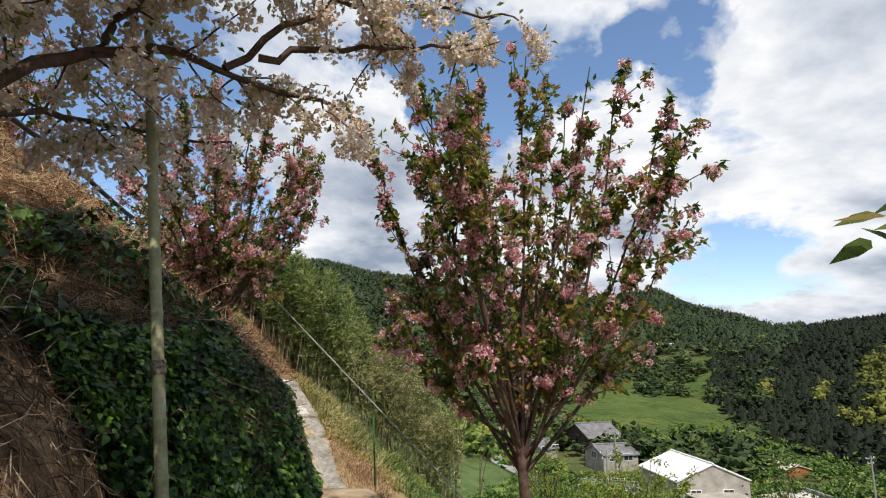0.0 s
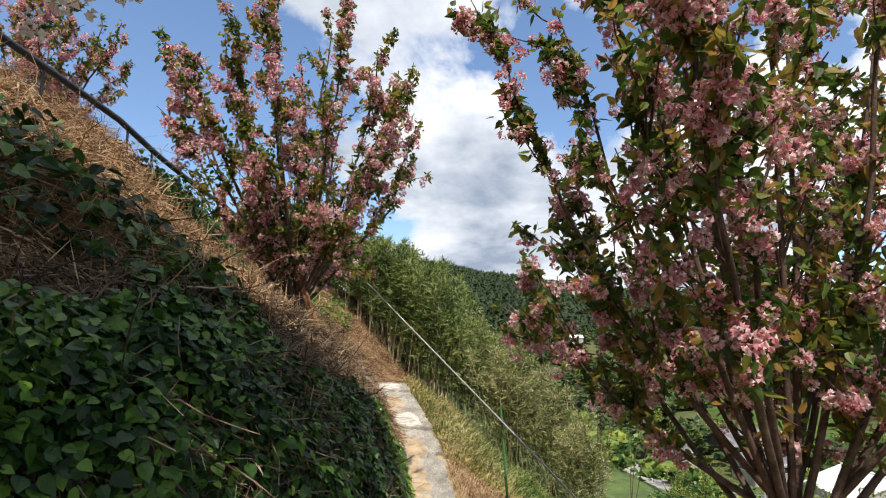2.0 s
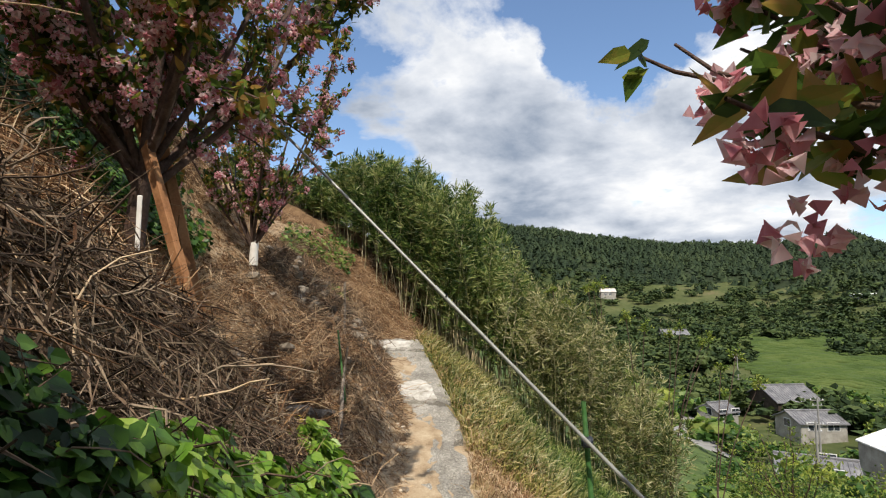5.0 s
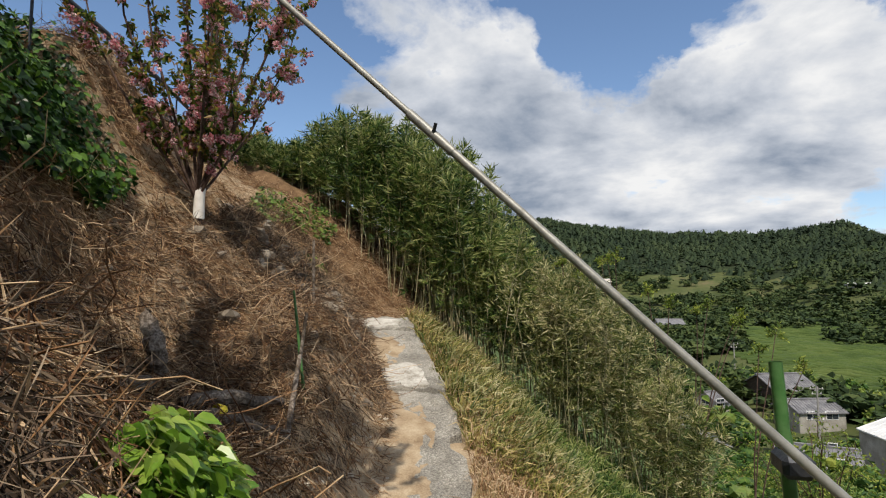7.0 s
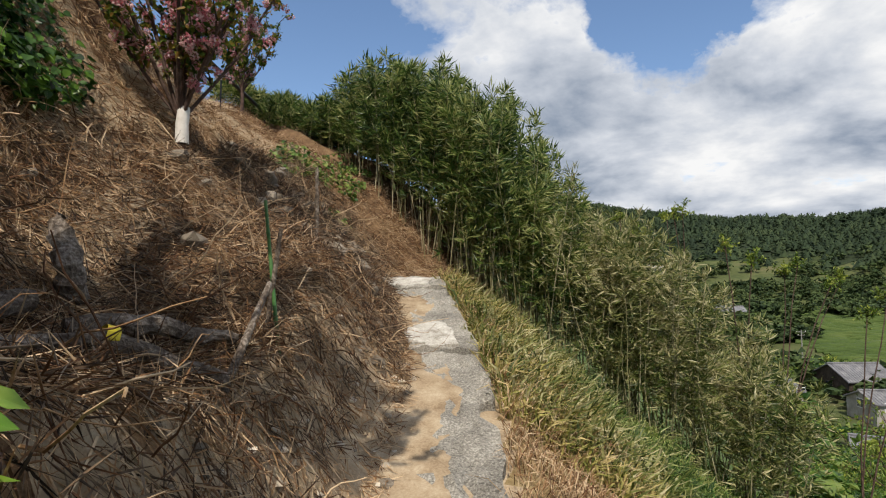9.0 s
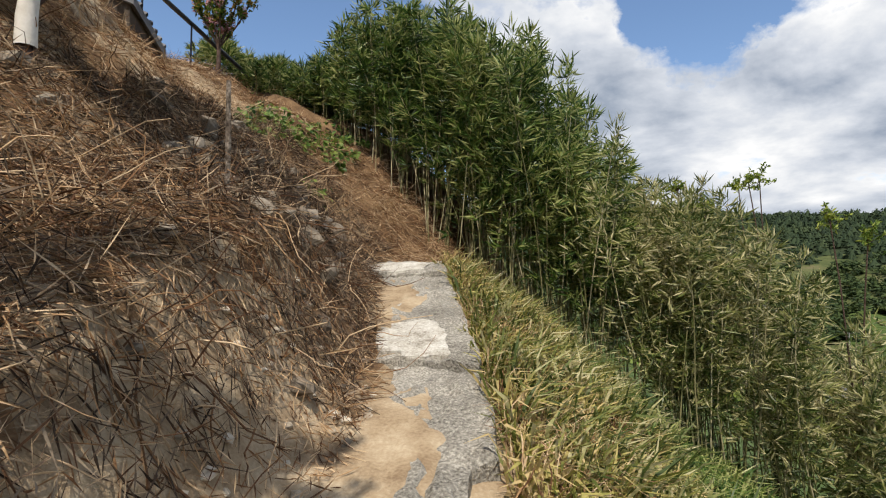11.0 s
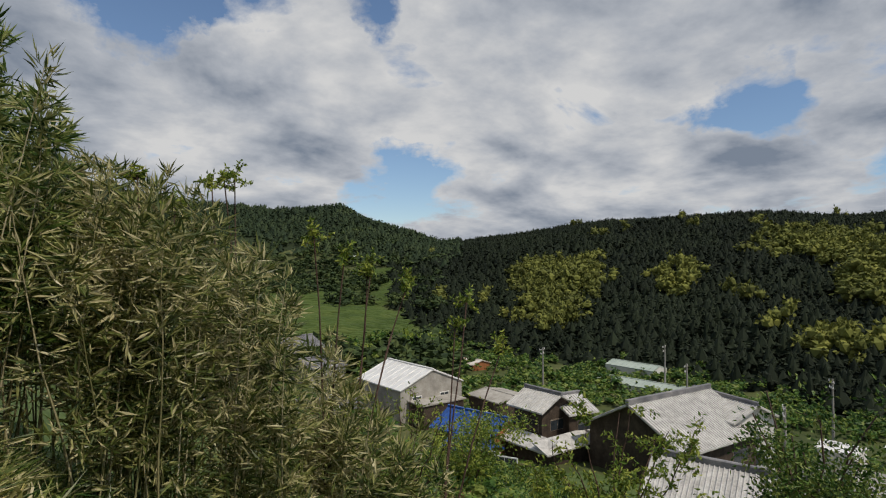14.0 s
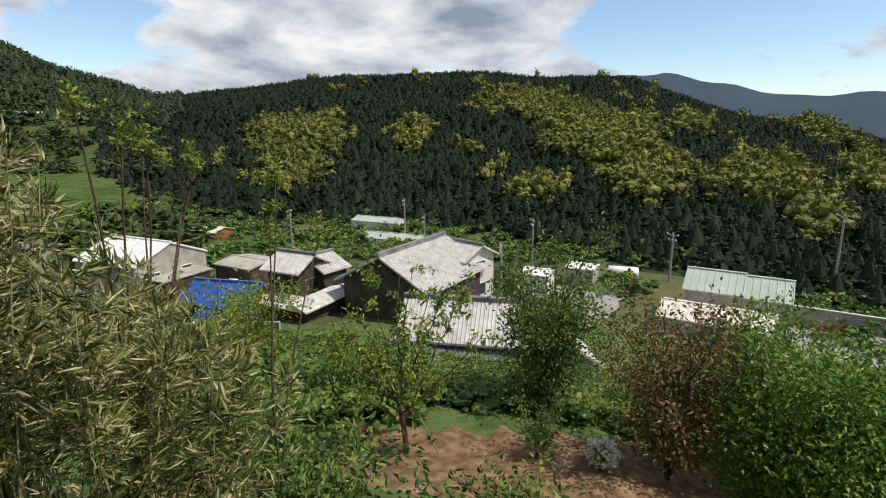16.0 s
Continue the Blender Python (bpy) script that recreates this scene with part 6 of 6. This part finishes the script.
for n_, lab, a, b, half, dr, fl_, rf, wl in (
    ("hillside_house", "low wooden outbuilding half hidden by bushes", (21.0, 52.5, -14.4), (23.5, 48.0, -14.4), 2.2, 0.8, -17.0, "dark_tile", "plaster"),
    ("hillside_house", "old shed with a grey sheet roof", (18.5, 47.0, -13.2), (21.0, 43.0, -13.2), 2.0, 0.7, -15.5, "plaster", "plaster"),
    ("valley_house", "distant farmhouse with a grey hipped tile roof", (28.5, 124.0, -13.6), (37.0, 127.0, -13.6), 5.0, 2.4, -19.6, "dark_tile", "darkwood"),
    ("valley_house", "distant house with a pale blue-grey roof and white walls", (28.0, 108.0, -15.4), (35.5, 110.0, -15.4), 3.6, 1.4, -19.6, "dark_tile", "plaster"),
    ("valley_house", "distant dark-roofed house beside the lane", (18.0, 116.0, -16.0), (22.0, 119.0, -16.0), 2.8, 1.4, -19.8, "dark_tile", "plaster"),
    ("valley_house", "house with a wide dark grey roof", (19.0, 82.0, -16.0), (27.0, 80.0, -16.0), 4.0, 1.5, -19.3, "dark_tile", "plaster"),
    ("valley_house", "far grey-roofed farmhouse on the valley side", (24.0, 238.0, -8.0), (34.0, 240.0, -8.0), 4.0, 1.8, -13.0, "dark_tile", "plaster"),
    ("valley_house", "far reddish-roofed house on the valley side", (3.0, 390.0, gz(6, 392) + 5.0), (14.0, 392.0, gz(6, 392) + 5.0), 4.0, 2.0, gz(6, 392) - 1, "rusty", "plaster"),
    ("valley_house", "far pale building on the hill terrace", (125.0, 330.0, gz(128, 330) + 4.0), (136.0, 328.0, gz(128, 330) + 4.0), 3.0, 0.8, gz(128, 330), "sheet", "whitewall"),
):
    house(n_, lab, a, b, half, dr, fl_, rf, wl, 0.4, 0.0 if a[1] > 150 else 0.5, 0.15, [W("s", -1.5, 2.4, 1.8, 1.2), W("s", 1.5, 2.4, 1.8, 1.2), W("n", 1.5, 2.4, 1.8, 1.2), W("w", 0.0, 2.4, 1.6, 1.2)])


def ground_sheet(name, label, x0, x1, y0, y1, mat, step=1.5, up=0.22):
    xs, ys = np.arange(x0, x1 + step, step), np.arange(y0, y1 + step, step)
    X, Y = np.meshgrid(xs, ys)
    rng = np.random.RandomState(int(x0 * 7))
    X2, Y2 = X + 0.3 * rng.normal(size=X.shape), Y + 0.3 * rng.normal(size=X.shape)
    V = np.stack([X2, Y2, ground_z(X2, Y2) + up], -1).reshape(-1, 3)
    nx = len(xs)
    i = (np.arange(len(ys) - 1)[:, None] * nx + np.arange(nx - 1)[None]).ravel()
    tagged(new(name, mesh_np(name, V, np.stack([i, i + 1, i + nx + 1, i + nx], -1), M[mat], smooth=True)), label, "yard", kind="structure")


ground_sheet("pavement_yard", "grey concrete yard between the houses", 33, 49, 62, 74, "asphalt")
ground_sheet("pavement_yard_2", "grey concrete yard beside the houses", 47, 62, 29, 40, "asphalt")
ground_sheet("pavement_yard_3", "pale yard behind the low wall", 52, 68, 4, 13, "asphalt")
ground_sheet("road", "narrow lane along the valley floor", 9, 15, 60, 165, "asphalt", 2.5)


def kei_truck():
    ob = thing("small_truck", "small white pickup truck parked under the garage roof", "truck", m=pose(40.0, 70.2, gz(40, 70.2), 0, 0, -65))
    part("cab", (box_bm((1.2, 1.45, 1.25), (-0.95, 0, 1.05), 0.12), M["paint_white"]), ob)
    part("bed", (box_bm((2.0, 1.45, 0.45), (0.65, 0, 0.78), 0.04), M["paint_white"]), ob)
    part("windscreen", (box_bm((0.05, 1.25, 0.5), (-1.54, 0, 1.33), 0.01), M["glass"]), ob)
    for x in (-1.0, 1.0):
        for y in (-0.65, 0.65):
            w = part("wheel", mesh_np("wheel", *tubes([([(x, y - 0.08, 0.27), (x, y + 0.08, 0.27)], [0.27, 0.27])], 12), M["rubber"]), ob)


kei_truck()
tk = thing("orange_tank", "small orange machine beside the truck", "tank", m=pose(38.0, 72.0, gz(38, 72)))
part("body", (box_bm((1.3, 1.0, 1.5), (0, 0, 0.75), 0.25), M["orange"]), tk)
part("cap", (box_bm((0.4, 0.4, 0.2), (0, 0, 1.58), 0.05), M["rubber"]), tk)
tk = thing("storage_tank", "white horizontal storage tank", "tank", m=pose(70.5, 31.5, gz(70.5, 31.5), 0, 0, -75))
part("shell", mesh_np("shell", *tubes([([(-2.0, 0, 1.1), (-1.9, 0, 1.1), (1.9, 0, 1.1), (2.0, 0, 1.1)], [0.5, 0.75, 0.75, 0.5])], 14), M["paint_white"], smooth=True), tk)
for x in (-1.3, 1.3):
    part("foot", (box_bm((0.3, 1.0, 0.8), (x, 0, 0.3)), M["plaster"]), tk)
tp = thing("tarp", "crumpled blue tarpaulin over a heap", "tarpaulin", m=pose(50.0, 17.2, gz(50, 17.2)))
bm = bmesh.new()
bmesh.ops.create_uvsphere(bm, u_segments=14, v_segments=8, radius=1.0)
for v in bm.verts:
    v.co = Vector((v.co.x * 1.3, v.co.y * 2.4, max(v.co.z, 0) * 1.3)) * (1 + 0.12 * noise.noise(v.co * 3))
part("sheet", (bm, M["tarp"]), tp)
wl_ = thing("block_wall", "long grey concrete boundary wall", "wall", m=pose(62.5, 9.0, gz(62.5, 9), 0, 0, 88))
part("wall_face", (box_bm((13, 0.2, 2.6), (0, 0, 0.9), 0.02), M["plaster"]), wl_)
part("coping", (box_bm((13.1, 0.3, 0.12), (0, 0, 2.25), 0.02), M["whitewall"]), wl_)
gw = thing("garden_wall", "low white garden wall with stone garden behind", "wall", m=pose(54.5, 38.0, gz(54.5, 38), 0, 0, 60))
part("wall_face", (box_bm((5.5, 0.25, 1.0), (0, 0, 0.4), 0.03), M["whitewall"]), gw)
for k in range(4):
    part("pillar", (box_bm((0.4, 0.4, 1.3), (-2.6 + 1.75 * k, 0, 0.5), 0.04), M["whitewall"]), gw)
tz = thing("hedge", "clipped dark red bush beside the wall", "bush", m=pose(60.5, 8.6, gz(60.5, 8.6)))
r2 = np.random.RandomState(8)
dd = unit(r2.normal(size=(900, 3)))
dd[:, 2] = np.abs(dd[:, 2])
part("leaves", mesh_np("leaves", *cards(dd * np.array([1.0, 1.9, 1.2]), dd + r2.normal(size=dd.shape) * 0.5, 0.3, 0.2, r2), M["redwood"]), tz, kind="stuff")


def utility_pole(x, y, h, yaw, label):
    ob = thing("utility_pole", label, "utility pole", "utility poles", pose(x, y, gz(x, y) - 0.3, 0, 0, yaw))
    part("shaft", mesh_np("shaft", *tubes([([(0, 0, 0), (0, 0, h)], [0.17, 0.10])], 10), M["pylon"], smooth=True), ob)
    for k, z in enumerate((h - 0.4, h - 1.1)):
        part("crossarm", (box_bm((1.9 - 0.5 * k, 0.1, 0.1), (0, 0.12, z)), M["pylon"]), ob)
        for sx in (-0.8, 0.0, 0.8):
            part("insulator", mesh_np("insulator", *tubes([([(sx * (1 - 0.3 * k), 0.12, z + 0.05), (sx * (1 - 0.3 * k), 0.12, z + 0.25)], [0.06, 0.04])], 6), M["paint_white"]), ob)
    return ob


for x, y, h, yw in ((53.0, 41.2, 7.2, 30), (76.0, 8.0, 10.5, 80), (78.0, 72.0, 8.0, 20), (62.0, 84.0, 7.0, 20), (72.0, 45.0, 7.5, 40), (73.0, 26.0, 7.0, 60), (21.0, 74.0, 8.0, 10), (29.0, 97.0, 8.5, 10), (31.0, 150.0, 9.0, 0), (66.0, 60.0, 7.5, 20)):
    utility_pole(x, y, h, yw, "grey concrete utility pole with crossarms")


# ---- crop rows on the terraces across the valley ----
def crop_rows():
    rng = np.random.RandomState(9)
    lines = []
    for k in range(66):
        r = 112 + k * 2.8
        ya = np.arange(-33, -21 + min(12, k * 0.35), 0.5)
        xy = polar(ya, r + 2 * np.sin(ya * 0.3 + k * 0.1))
        z = ground_z(xy[:, 0], xy[:, 1])
        lines.append((np.stack([xy[:, 0], xy[:, 1], z + 0.15], -1), 0.75 + 0.15 * rng.normal(size=len(ya))))
    v, f = tubes(lines, 6)
    tagged(new("crop_rows", mesh_np("crop_rows", v + rng.normal(size=v.shape) * 0.08, f, M["field_row"], smooth=True)), "green rows of tea bushes on the terraced field", "crop", kind="stuff")


crop_rows()
house("hill_shed", "small dark-roofed shed at the top of the bank", (-10.2, 17.3, 4.9), (-11.4, 18.9, 4.9), 0.9, 0.35, gz(-10.8, 18.1), "dark_tile", "darkwood", 0.15, 0.3, 0.1, [], "house")
